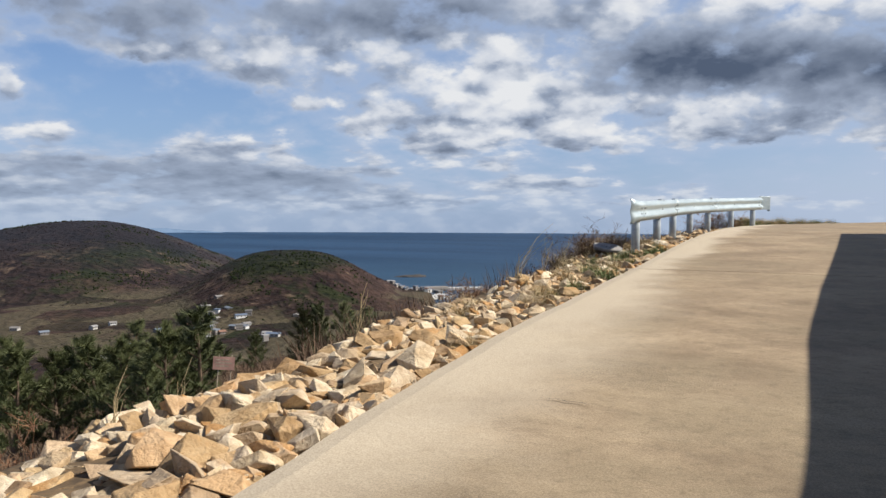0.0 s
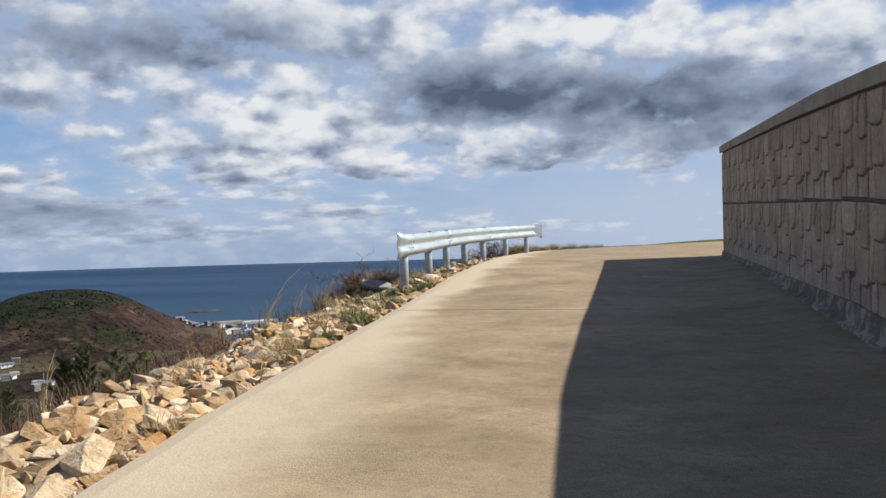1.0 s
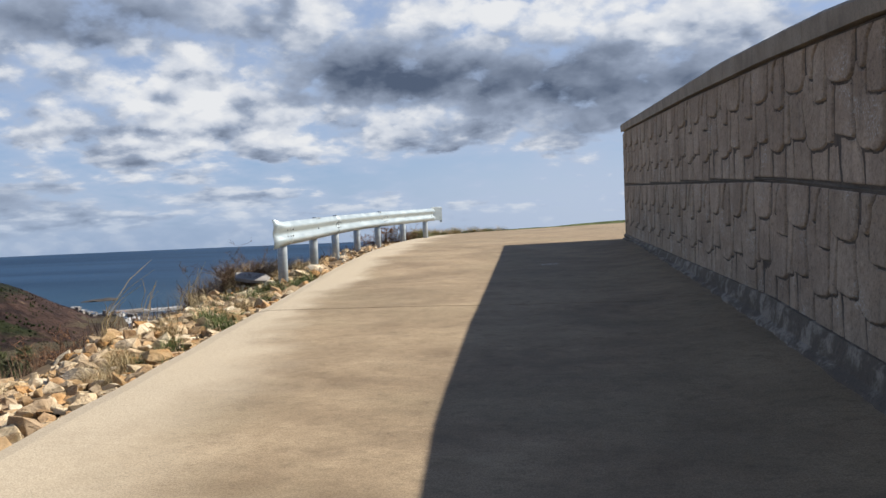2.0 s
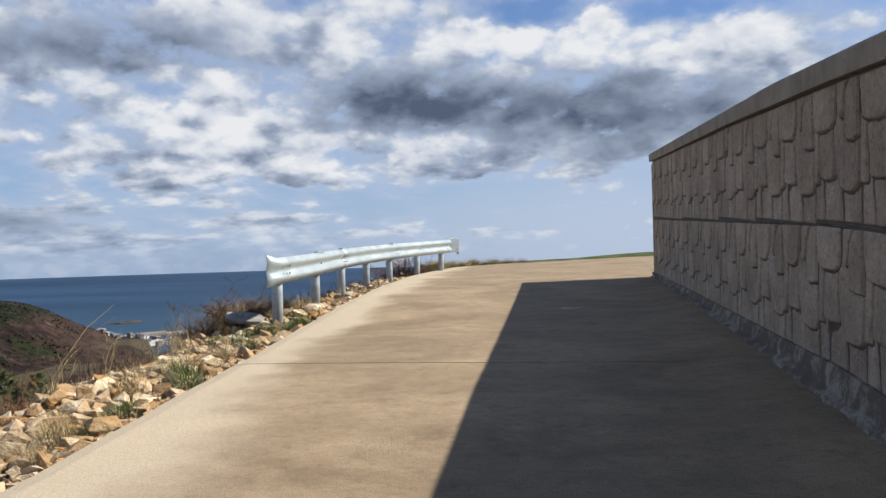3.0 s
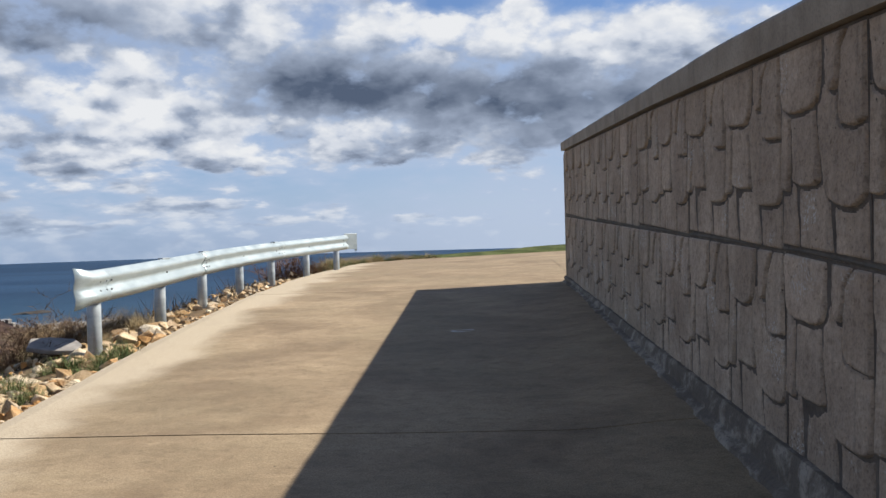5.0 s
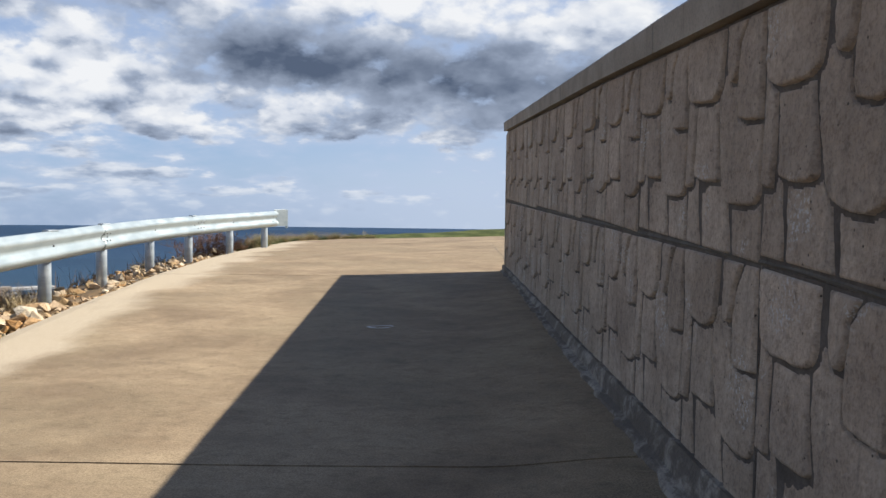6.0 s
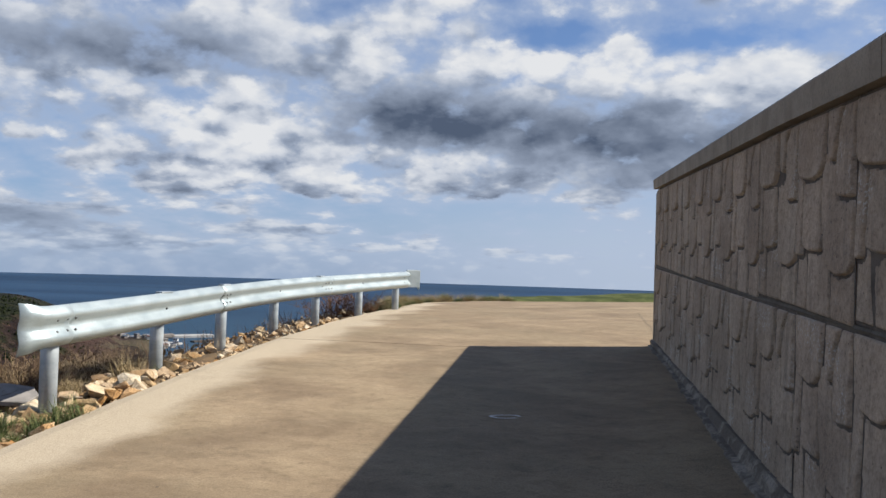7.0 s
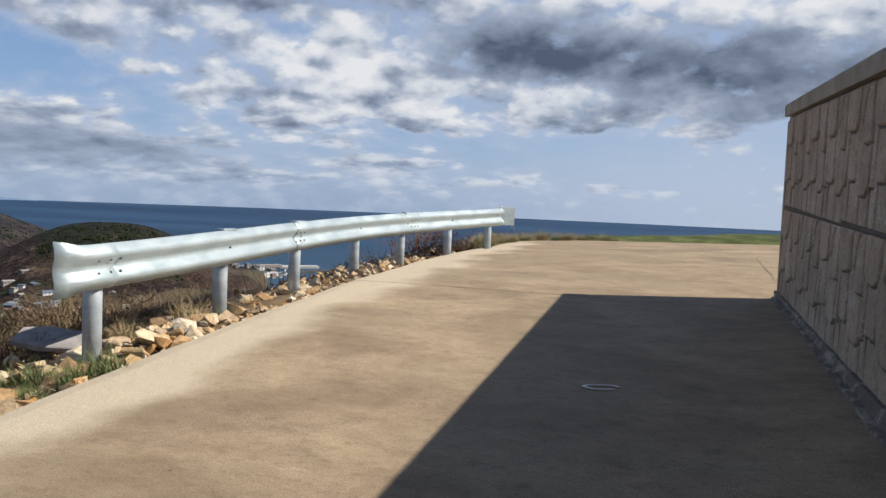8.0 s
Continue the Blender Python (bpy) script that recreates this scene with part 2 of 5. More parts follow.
def road_look(k, at, rnd):
    p = at.outputs["Position"]
    x, y, z = k.xyz(p)
    streak = k.noise(k.vec("MULTIPLY", p, (0.85, 1.15, 1.0)), 0.9, 8, 0.66, 0.3)
    patch = k.noise(p, 0.55, 5, 0.6)
    grain = k.noise(p, 95, 3, 0.6)
    fleck = k.noise(k.vec("MULTIPLY", p, (0.8, 1.25, 1.0)), 12.0, 5, 0.70)
    brush = k.noise(k.vec("MULTIPLY", p, (0.75, 1.4, 1.0)), 2.2, 7, 0.68, 0.3)
    grit = k.voronoi(p, 85)
    rough_zone = k.step(k.noise(p, 1.3, 4, 0.65), 0.58, 0.70)
    # patches where the skin has scaled off the aggregate
    for px, py, wide, deep in ((-3.7, -6.45, 0.62, 0.30), (-3.9, -2.8, 0.8, 0.45), (-3.5, -14.3, 0.7, 0.5), (-2.9, -11.2, 0.5, 0.35)):
        d = k.vec("MULTIPLY", k.vec("SUBTRACT", p, (px, py, 0.0)), (1 / wide, 1 / deep, 0.0))
        far = k.math("MULTIPLY_ADD", k.noise(p, 5.0, 4, 0.6), 1.6, k.vec("LENGTH", d))
        rough_zone = k.math("MAXIMUM", rough_zone, k.step(far, 1.75, 1.15, 0.0, 0.9))
    c = k.mix(k.step(streak, 0.3, 0.72), (0.190, 0.134, 0.080), (0.352, 0.266, 0.168))
    c = k.mix(k.math("MULTIPLY", k.step(patch, 0.42, 0.66), 0.55), c, (0.255, 0.20, 0.123))
    c = k.mix(k.step(fleck, 0.50, 0.68, 0.0, 0.34), c, (0.125, 0.09, 0.054))
    mottle = k.noise(p, 4.6, 7, 0.72)
    c = k.mix(k.step(mottle, 0.50, 0.68, 0.0, 0.5), c, k.mix(1.0, c, (0.66, 0.63, 0.60), "MULTIPLY"))
    c = k.mix(k.step(mottle, 0.48, 0.32, 0.0, 0.4), c, k.mix(1.0, c, (1.32, 1.32, 1.32), "MULTIPLY"))
    c = k.mix(k.step(brush, 0.50, 0.70, 0.0, 0.22), c, (0.34, 0.27, 0.18))
    c = k.mix(k.step(brush, 0.46, 0.30, 0.0, 0.26), c, (0.13, 0.094, 0.06))
    # paler along the left edge, in a wider band further down the road
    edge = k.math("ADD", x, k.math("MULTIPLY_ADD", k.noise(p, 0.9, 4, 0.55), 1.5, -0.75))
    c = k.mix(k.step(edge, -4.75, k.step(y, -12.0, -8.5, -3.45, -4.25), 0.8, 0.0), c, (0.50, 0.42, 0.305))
    c = k.mix(k.math("MULTIPLY", k.step(grain, 0.40, 0.62), 0.62), c, k.mix(1.0, c, (0.62, 0.60, 0.58), "MULTIPLY"))
    c = k.mix(k.math("MULTIPLY", rough_zone, k.step(grit, 0.15, 0.45, 0.7, 0.0)), c, (0.075, 0.06, 0.042))
    dots = k.step(k.voronoi(p, 2.3), 0.03, 0.018, 0.0, 0.8)
    c = k.mix(dots, c, (0.06, 0.045, 0.03))
    h = k.math("ADD", k.math("MULTIPLY_ADD", streak, 1.0, k.math("MULTIPLY_ADD", fleck, 0.5, k.math("MULTIPLY", brush, 0.6))), k.math("MULTIPLY", k.math("ADD", grain, k.math("MULTIPLY", rough_zone, grit)), 0.35))
    return c, h, 0.006, k.step(streak, 0.3, 0.7, 0.78, 0.92)


def panel_look(k, at, rnd):
    p = at.outputs["Position"]
    one = k.vec("ADD", p, k.join(k.math("MULTIPLY", rnd, 9.0), k.math("MULTIPLY", rnd, 5.0), 0.0))
    tone = k.noise(one, 1.6, 5, 0.6)
    grain = k.noise(p, 60, 4, 0.65)
    run = k.noise(k.vec("MULTIPLY", p, (1.0, 7.0, 0.6)), 1.4, 5, 0.6)
    c = k.mix(k.step(tone, 0.3, 0.72), (0.32, 0.240, 0.172), (0.51, 0.397, 0.292))
    c = k.mix(k.math("MULTIPLY", k.step(run, 0.52, 0.75), 0.5), c, (0.135, 0.115, 0.09))
    c = k.mix(k.math("MULTIPLY", rnd, 0.22), c, (0.34, 0.28, 0.20))
    # where the skin has worn off the aggregate shows as pale specks
    mottle = k.noise(p, 19, 6, 0.7)
    c = k.mix(k.step(mottle, 0.48, 0.68, 0.0, 0.6), c, k.mix(1.0, c, (0.52, 0.50, 0.48), "MULTIPLY"))
    c = k.mix(k.step(mottle, 0.46, 0.32, 0.0, 0.5), c, k.mix(1.0, c, (1.38, 1.36, 1.32), "MULTIPLY"))
    c = k.mix(k.step(grain, 0.46, 0.66, 0.0, 0.5), c, k.mix(1.0, c, (0.55, 0.54, 0.52), "MULTIPLY"))
    worn = k.math("MULTIPLY", k.step(k.noise(one, 2.4, 3, 0.5), 0.56, 0.66), k.step(k.noise(p, 55, 3, 0.7), 0.52, 0.62))
    c = k.mix(worn, c, (0.50, 0.46, 0.40))
    holes = k.step(k.voronoi(p, 17), 0.10, 0.05)
    c = k.mix(k.math("MULTIPLY", holes, 0.8), c, (0.05, 0.042, 0.035))
    h = k.math("SUBTRACT", k.math("MULTIPLY_ADD", grain, 0.7, k.noise(p, 14, 4, 0.6)), holes)
    return c, h, 0.012, None


def plain_concrete(c0, c1, scale=3.0, depth=0.004):
    def look_of(k, at, rnd):
        p = at.outputs["Position"]
        a, b = k.noise(p, scale, 6, 0.6), k.noise(p, 70, 3, 0.6)
        run = k.noise(k.vec("MULTIPLY", p, (1.0, 3.0, 0.5)), 2.2, 5, 0.6)
        c = k.mix(k.step(a, 0.3, 0.7), c0, c1)
        c = k.mix(k.math("MULTIPLY", k.step(run, 0.5, 0.72), 0.45), c, tuple(v * 0.5 for v in c0))
        c = k.mix(k.math("MULTIPLY", k.step(b, 0.45, 0.65), 0.3), c, tuple(v * 0.6 for v in c0))
        return c, k.math("ADD", a, k.math("MULTIPLY", b, 0.4)), depth, None
    return look_of


def footing_look(k, at, rnd):
    """Splashed mortar: dark dirt with pale broken smears."""
    p = at.outputs["Position"]
    a, b = k.noise(k.vec("MULTIPLY", p, (2.0, 1.0, 1.0)), 3.2, 6, 0.66, 0.4), k.noise(p, 42, 4, 0.65)
    c = k.mix(k.step(a, 0.47, 0.62), (0.13, 0.105, 0.08), (0.31, 0.268, 0.215))
    c = k.mix(k.step(b, 0.48, 0.66, 0.0, 0.55), c, (0.09, 0.075, 0.06))
    return c, k.math("MULTIPLY_ADD", b, 0.3, a), 0.03, None


def stone_look(island):
    def look_of(k, at, rnd):
        p = at.outputs["Position"]
        r = at.outputs["Random Per Island"] if island else rnd
        ramp = k.node("ShaderNodeValToRGB")
        k.put(ramp.inputs[0], r)
        e = ramp.color_ramp.elements
        e[0].position, e[0].color = 0.0, (0.46, 0.33, 0.18, 1)
        e[1].position, e[1].color = 1.0, (0.56, 0.46, 0.31, 1)
        for q, col in ((0.2, (0.36, 0.235, 0.12)), (0.38, (0.62, 0.51, 0.35)), (0.52, (0.42, 0.225, 0.08)), (0.64, (0.60, 0.50, 0.36)), (0.78, (0.28, 0.175, 0.09)), (0.9, (0.64, 0.55, 0.41))):
            e.new(q).color = (*col, 1)
        shift = k.vec("ADD", p, k.join(k.math("MULTIPLY", r, 31.0), 0.0, 0.0))
        a = k.noise(shift, 5.5, 5, 0.6)
        rust = k.noise(shift, 2.6, 4, 0.6)
        b = k.noise(p, 48, 4, 0.65)
        c = k.mix(k.step(a, 0.35, 0.7), ramp.outputs[0], k.mix(1.0, ramp.outputs[0], (0.66, 0.6, 0.52), "MULTIPLY"))
        c = k.mix(k.step(rust, 0.56, 0.7, 0.0, 0.65), c, (0.38, 0.19, 0.06))
        c = k.mix(k.step(b, 0.5, 0.7, 0.0, 0.3), c, (0.2, 0.15, 0.1))
        crag = k.noise(shift, 14.0, 5, 0.6)
        c = k.mix(k.step(crag, 0.52, 0.68, 0.0, 0.35), c, k.mix(1.0, c, (0.5, 0.42, 0.34), "MULTIPLY"))
        return c, k.math("ADD", k.math("MULTIPLY_ADD", crag, 0.7, a), k.math("MULTIPLY", b, 0.3)), 0.035, None
    return look_of


def land_look(k, at, rnd):
    p = at.outputs["Position"]
    x, y, z = k.xyz(p)
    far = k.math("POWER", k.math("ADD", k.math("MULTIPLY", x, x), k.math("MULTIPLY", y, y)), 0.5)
    near = k.step(far, 45, 200, 0.0, 1.0)
    wood = k.noise(p, 0.011, 6, 0.62, 0.6)
    clump = k.noise(p, 0.09, 5, 0.68)
    dots = k.voronoi(p, 0.13)
    field = k.noise(k.vec("MULTIPLY", p, (1.0, 0.5, 1.0)), 0.016, 4, 0.5)
    c = k.mix(k.step(clump, 0.38, 0.64), (0.019, 0.013, 0.0115), (0.056, 0.037, 0.029))
    c = k.mix(k.step(wood, 0.52, 0.62), c, k.mix(k.step(dots, 0.15, 0.6), (0.010, 0.016, 0.007), (0.030, 0.038, 0.014)))
    c = k.mix(k.math("MULTIPLY", k.step(field, 0.60, 0.68), 0.7), c, (0.10, 0.08, 0.048))
    # leafless slopes, warmer than the woods, and the evergreens of the second hill
    c = k.mix(k.step(k.noise(p, 0.0045, 5, 0.6), 0.48, 0.60, 0.0, 0.75), c, k.mix(k.step(clump, 0.35, 0.65), (0.055, 0.034, 0.026), (0.115, 0.072, 0.052)))
    hill = k.vec("LENGTH", k.vec("MULTIPLY", k.vec("SUBTRACT", p, (-545.0, 690.0, 0.0)), (1.0, 1.0, 0.0)))
    green = k.math("MULTIPLY", k.step(hill, 330.0, 230.0, 0.0, 0.9), k.step(k.math("MULTIPLY_ADD", k.noise(p, 0.012, 5, 0.65), 60.0, z), -34.0, -16.0))
    c = k.mix(green, c, k.mix(k.step(clump, 0.35, 0.65), (0.010, 0.016, 0.007), (0.030, 0.040, 0.014)))
    bare = k.math("MULTIPLY", k.step(k.noise(p, 0.02, 5, 0.7), 0.56, 0.62), k.step(clump, 0.45, 0.6))
    c = k.mix(k.math("MULTIPLY", bare, 0.7), c, (0.19, 0.14, 0.09))
    floor_green = k.math("MULTIPLY", k.step(z, -80.0, -86.0), k.step(k.noise(p, 0.012, 3, 0.5), 0.45, 0.6))
    c = k.mix(k.math("MULTIPLY", floor_green, 0.6), c, (0.042, 0.042, 0.022))
    # cloud shade over the hill tops painted in, together with dark woods
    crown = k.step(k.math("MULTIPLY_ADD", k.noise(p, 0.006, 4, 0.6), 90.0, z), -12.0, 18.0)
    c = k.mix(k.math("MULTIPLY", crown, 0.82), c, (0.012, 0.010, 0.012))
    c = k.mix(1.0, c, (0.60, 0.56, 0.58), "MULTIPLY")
    plots = k.voronoi(k.vec("MULTIPLY", p, (1.0, 0.6, 0.0)), 0.022, out="Color")
    tilled = k.math("MULTIPLY", k.step(z, -76.0, -84.0), k.step(k.vec("DOT_PRODUCT", plots, (1.0, 0.0, 0.0)), 0.52, 0.62, 0.0, 0.75))
    c = k.mix(tilled, c, (0.075, 0.062, 0.038))
    soil = k.mix(k.step(k.noise(p, 1.7, 6, 0.65), 0.35, 0.65), (0.06, 0.042, 0.027), (0.13, 0.095, 0.06))
    litter = k.mix(k.step(k.noise(p, 12, 4, 0.7), 0.4, 0.62), soil, (0.15, 0.10, 0.055))
    c = k.mix(near, litter, c)
    # mown turf of the verge beyond the crest
    head = k.math("MULTIPLY", k.step(y, 10.5, 12.0), k.step(x, -4.9, -4.3))
    turf = k.mix(k.step(k.noise(p, 1.1, 6, 0.65), 0.4, 0.62), (0.040, 0.052, 0.016), (0.085, 0.098, 0.034))
    c = k.mix(head, c, turf)
    # distance haze painted into the land colour: bluer the further off
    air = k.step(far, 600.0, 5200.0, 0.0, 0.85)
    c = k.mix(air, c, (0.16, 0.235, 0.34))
    h = k.math("MULTIPLY_ADD", clump, 6.0, k.math("MULTIPLY", dots, 2.5))
    return c, k.math("MULTIPLY", h, near), 1.0, None


def sea_look(k, at, rnd):
    p = at.outputs["Position"]
    x, y, z = k.xyz(p)
    band = k.noise(k.vec("MULTIPLY", p, (0.35, 1.4, 1.0)), 0.0016, 5, 0.6, 0.5)
    chop = k.noise(k.vec("MULTIPLY", p, (0.6, 1.6, 1.0)), 0.03, 6, 0.7)
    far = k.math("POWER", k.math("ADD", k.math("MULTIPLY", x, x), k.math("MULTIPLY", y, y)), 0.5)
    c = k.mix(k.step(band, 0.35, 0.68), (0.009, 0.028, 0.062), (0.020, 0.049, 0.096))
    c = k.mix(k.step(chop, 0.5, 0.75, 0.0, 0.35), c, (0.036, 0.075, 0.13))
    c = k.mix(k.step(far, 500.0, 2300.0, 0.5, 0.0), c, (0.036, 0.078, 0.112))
    return c, chop, 1.2, None


def leaf_look(c0, c1):
    def look_of(k, at, rnd):
        r = at.outputs["Random Per Island"]
        c = k.mix(r, c0, c1)
        c = k.mix(k.math("MULTIPLY", k.noise(at.outputs["Position"], 3.0, 3), 0.5), c, tuple(v * 0.5 for v in c0))
        return c, None, 0, None
    return look_of


def wood_look(c0, c1):
    def look_of(k, at, rnd):
        p = at.outputs["Position"]
        a = k.noise(k.vec("MULTIPLY", p, (9.0, 9.0, 1.6)), 3.0, 5, 0.6)
        return k.mix(k.step(a, 0.3, 0.7), c0, c1), a, 0.01, None
    return look_of


def zinc_look(c0, c1):
    def look_of(k, at, rnd):
        p = at.outputs["Position"]
        a = k.noise(k.vec("MULTIPLY", p, (1.0, 1.0, 3.0)), 2.6, 5, 0.6)
        b = k.noise(p, 38, 3, 0.6)
        dirt = k.noise(k.vec("MULTIPLY", p, (4.0, 4.0, 0.8)), 3.4, 5, 0.65)
        c = k.mix(k.step(a, 0.3, 0.7), c0, c1)
        c = k.mix(k.step(b, 0.5, 0.7, 0.0, 0.25), c, tuple(v * 0.75 for v in c0))
        c = k.mix(k.step(dirt, 0.58, 0.75, 0.0, 0.4), c, (0.26, 0.25, 0.22))
        return c, b, 0.0012, k.step(a, 0.3, 0.7, 0.34, 0.50)
    return look_of


def flat_look(c0, vary=0.25, scale=8.0):
    def look_of(k, at, rnd):
        a = k.noise(at.outputs["Position"], scale, 5, 0.6)
        return k.mix(k.step(a, 0.3, 0.7), c0, tuple(v * (1 - vary) for v in c0)), a, 0.003, None
    return look_of


def tint_look(colours, scale=2.0):
    def look_of(k, at, rnd):
        ramp = k.node("ShaderNodeValToRGB")
        k.put(ramp.inputs[0], rnd)
        ramp.color_ramp.interpolation = "CONSTANT"
        e = ramp.color_ramp.elements
        e[0].color, e[1].color = (*colours[0], 1), (*colours[-1], 1)
        e[1].position = (len(colours) - 1) / len(colours)
        for n, c in enumerate(colours[1:-1], 1):
            e.new(n / len(colours)).color = (*c, 1)
        a = k.noise(at.outputs["Position"], scale, 3)
        return k.mix(k.math("MULTIPLY", a, 0.4), ramp.outputs[0], k.mix(1.0, ramp.outputs[0], (0.6, 0.6, 0.6), "MULTIPLY")), None, 0, None
    return look_of


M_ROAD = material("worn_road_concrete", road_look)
M_PANEL = material("moulded_panel_concrete", panel_look, 0.9)
M_BACK = material("joint_concrete", plain_concrete((0.10, 0.085, 0.066), (0.15, 0.128, 0.10)), 0.95)
M_GROOVE = material("groove_shade_and_dirt", plain_concrete((0.085, 0.068, 0.053), (0.15, 0.122, 0.098), 9.0), 0.95)
M_COPING = material("coping_concrete", plain_concrete((0.23, 0.19, 0.143), (0.36, 0.305, 0.235), 2.2), 0.9)
M_FOOTING = material("footing_mortar", footing_look, 0.85)
M_STONE = material("yellow_granite", stone_look(False), 0.92, spec=0.2)
M_STONES = material("yellow_granite_rubble", stone_look(True), 0.92, spec=0.2)
M_SLAB = material("grey_slate", flat_look((0.27, 0.25, 0.23), 0.3), 0.9)
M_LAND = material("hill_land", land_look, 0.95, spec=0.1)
M_SEA = material("sea_water", sea_look, 0.6, spec=0.08)
M_ZINC = material("galvanised_beam", zinc_look((0.31, 0.365, 0.38), (0.40, 0.455, 0.465)), metal=0.35, spec=0.5)
M_POST = material("galvanised_post", zinc_look((0.30, 0.34, 0.37), (0.42, 0.46, 0.48)), metal=0.35, spec=0.4)
M_BOLT = material("dull_bolt_steel", flat_look((0.16, 0.16, 0.16)), 0.5, 0.6)
M_NEEDLE = material("pine_needles", leaf_look((0.042, 0.055, 0.017), (0.105, 0.112, 0.040)), 0.7)
M_BARK = material("pine_bark", wood_look((0.075, 0.05, 0.035), (0.16, 0.11, 0.075)), 0.95)
M_TWIG = material("bare_twigs", leaf_look((0.085, 0.052, 0.033), (0.18, 0.115, 0.072)), 0.9)
M_RUSTTWIG = material("rust_twigs", leaf_look((0.15, 0.07, 0.035), (0.27, 0.15, 0.08)), 0.9)
M_GRASS = material("green_grass_blades", leaf_look((0.07, 0.105, 0.028), (0.19, 0.20, 0.075)), 0.75)
M_STRAW = material("dry_grass_blades", leaf_look((0.33, 0.245, 0.125), (0.50, 0.40, 0.23)), 0.85)
M_THICKET = material("dead_grass", leaf_look((0.16, 0.105, 0.055), (0.34, 0.245, 0.135)), 0.85)
M_FARWOOD = material("far_woods", leaf_look((0.009, 0.015, 0.006), (0.028, 0.034, 0.013)), 0.95, spec=0.1)
M_FARBROWN = material("far_bare_woods", leaf_look((0.014, 0.009, 0.0085), (0.034, 0.022, 0.018)), 0.95, spec=0.1)
M_CHALK = material("chalk", flat_look((0.75, 0.73, 0.68)), 0.95)
M_BOARD = material("faded_pink_board", flat_look((0.36, 0.21, 0.17), 0.4, 5.0), 0.8)
M_STAKE = material("weathered_stake", wood_look((0.2, 0.16, 0.12), (0.33, 0.27, 0.2)), 0.9)
M_HOUSE = material("house_walls", tint_look([(0.40, 0.38, 0.35), (0.26, 0.23, 0.2), (0.55, 0.54, 0.52), (0.2, 0.18, 0.165)]), 0.8)
M_ROOF = material("house_roofs", tint_look([(0.22, 0.12, 0.08), (0.15, 0.17, 0.2), (0.26, 0.25, 0.24), (0.2, 0.185, 0.17), (0.11, 0.14, 0.19)]), 0.7)
M_PIER = material("pier_concrete", flat_look((0.42, 0.41, 0.39), 0.3, 0.05), 0.9)
M_ROCKFAR = material("islet_rock", flat_look((0.07, 0.062, 0.055), 0.5, 0.1), 0.95)
# the haze over the headlands is put into this blue colour
M_FAR = material("far_headland", flat_look((0.13, 0.19, 0.275), 0.12, 0.004), 1.0, spec=0.0)


# ---- building helpers ----
def mesh_of(bm, name, mat, smooth=False):
    me = bpy.data.meshes.new(name)
    bm.to_mesh(me)
    bm.free()
    if mat:
        me.materials.append(mat)
    if smooth:
        me.polygons.foreach_set("use_smooth", [True] * len(me.polygons))
    return me


def part(name, bm, mat, parent=None, label="", smooth=False):
    ob = new(name, mesh_of(bm, name, mat, smooth))
    ob.parent = parent
    return tagged(ob, label)


def raw(name, verts, faces, mat, parent=None, label="", smooth=False):
    me = bpy.data.meshes.new(name)
    me.from_pydata(verts, [], faces)
    me.materials.append(mat)
    if smooth:
        me.polygons.foreach_set("use_smooth", [True] * len(me.polygons))
    ob = new(name, me)
    ob.parent = parent
    return tagged(ob, label)


def empty(name, m=Matrix()):
    ob = new(name)
    ob.empty_display_size = 0.1
    ob.matrix_world = m
    return ob


def box(bm, lo, hi, bevel=0.0):
    r = bmesh.ops.create_cube(bm, size=1)
    vs = r["verts"]
    bmesh.ops.scale(bm, verts=vs, vec=[b - a for a, b in zip(lo, hi)])
    bmesh.ops.translate(bm, verts=vs, vec=[(a + b) / 2 for a, b in zip(lo, hi)])
    if bevel:
        bmesh.ops.bevel(bm, geom=list({e for v in vs for e in v.link_edges}), offset=bevel, segments=2, affect="EDGES", profile=0.5)


def tube(bm, points, radii, sides=7, cap=True):
    """A round bar along points."""
    rings = []
    pts = [Vector(p) for p in points]
    for n, p in enumerate(pts):
        d = (pts[min(n + 1, len(pts) - 1)] - pts[max(n - 1, 0)]).normalized()
        a = d.orthogonal().normalized()
        b = d.cross(a)
        rings.append([bm.verts.new(p + radii[n] * (math.cos(t) * a + math.sin(t) * b)) for t in (2 * math.pi * s / sides for s in range(sides))])
    for r0, r1 in zip(rings, rings[1:]):
        off = min(range(sides), key=lambda o: (r0[0].co - r1[o].co).length)
        for s in range(sides):
            bm.faces.new((r0[s], r0[(s + 1) % sides], r1[(s + 1 + off) % sides], r1[(s + off) % sides]))
    if cap:
        bm.faces.new(rings[0][::-1])
        bm.faces.new(rings[-1])
    return rings


# ---- the lie of the land ----
_ys = np.arange(-60, 60.01, 0.25)
_zs = np.interp(_ys, [-60, -20, -13.7, -8.9, -6.4, -5, -0.9, 3, 8, 11.5, 20, 60], [-3.9, -1.24, -0.83, -0.50, -0.375, -0.30, -0.115, -0.03, -0.005, -0.01, -0.45, -4.0])
_zs = np.convolve(np.pad(_zs, 6, mode="edge"), np.hanning(15)[1:-1] / np.hanning(15).sum(), mode="valid")


def ease(v, a, b):
    t = min(max((v - a) / (b - a), 0), 1)
    return t * t * (3 - 2 * t)


def road_z(x, y):
    z = float(np.interp(y, _ys, _zs))
    z += 0.030 * max(x + 4.5, 0) * ease(y, -1, 9) * (1 if x < 6 else 6 / x)
    if y < 0.6:
        z += 0.06 * ease(x, -1.0, -0.1) * ease(-y, -0.5, 3)
    return z


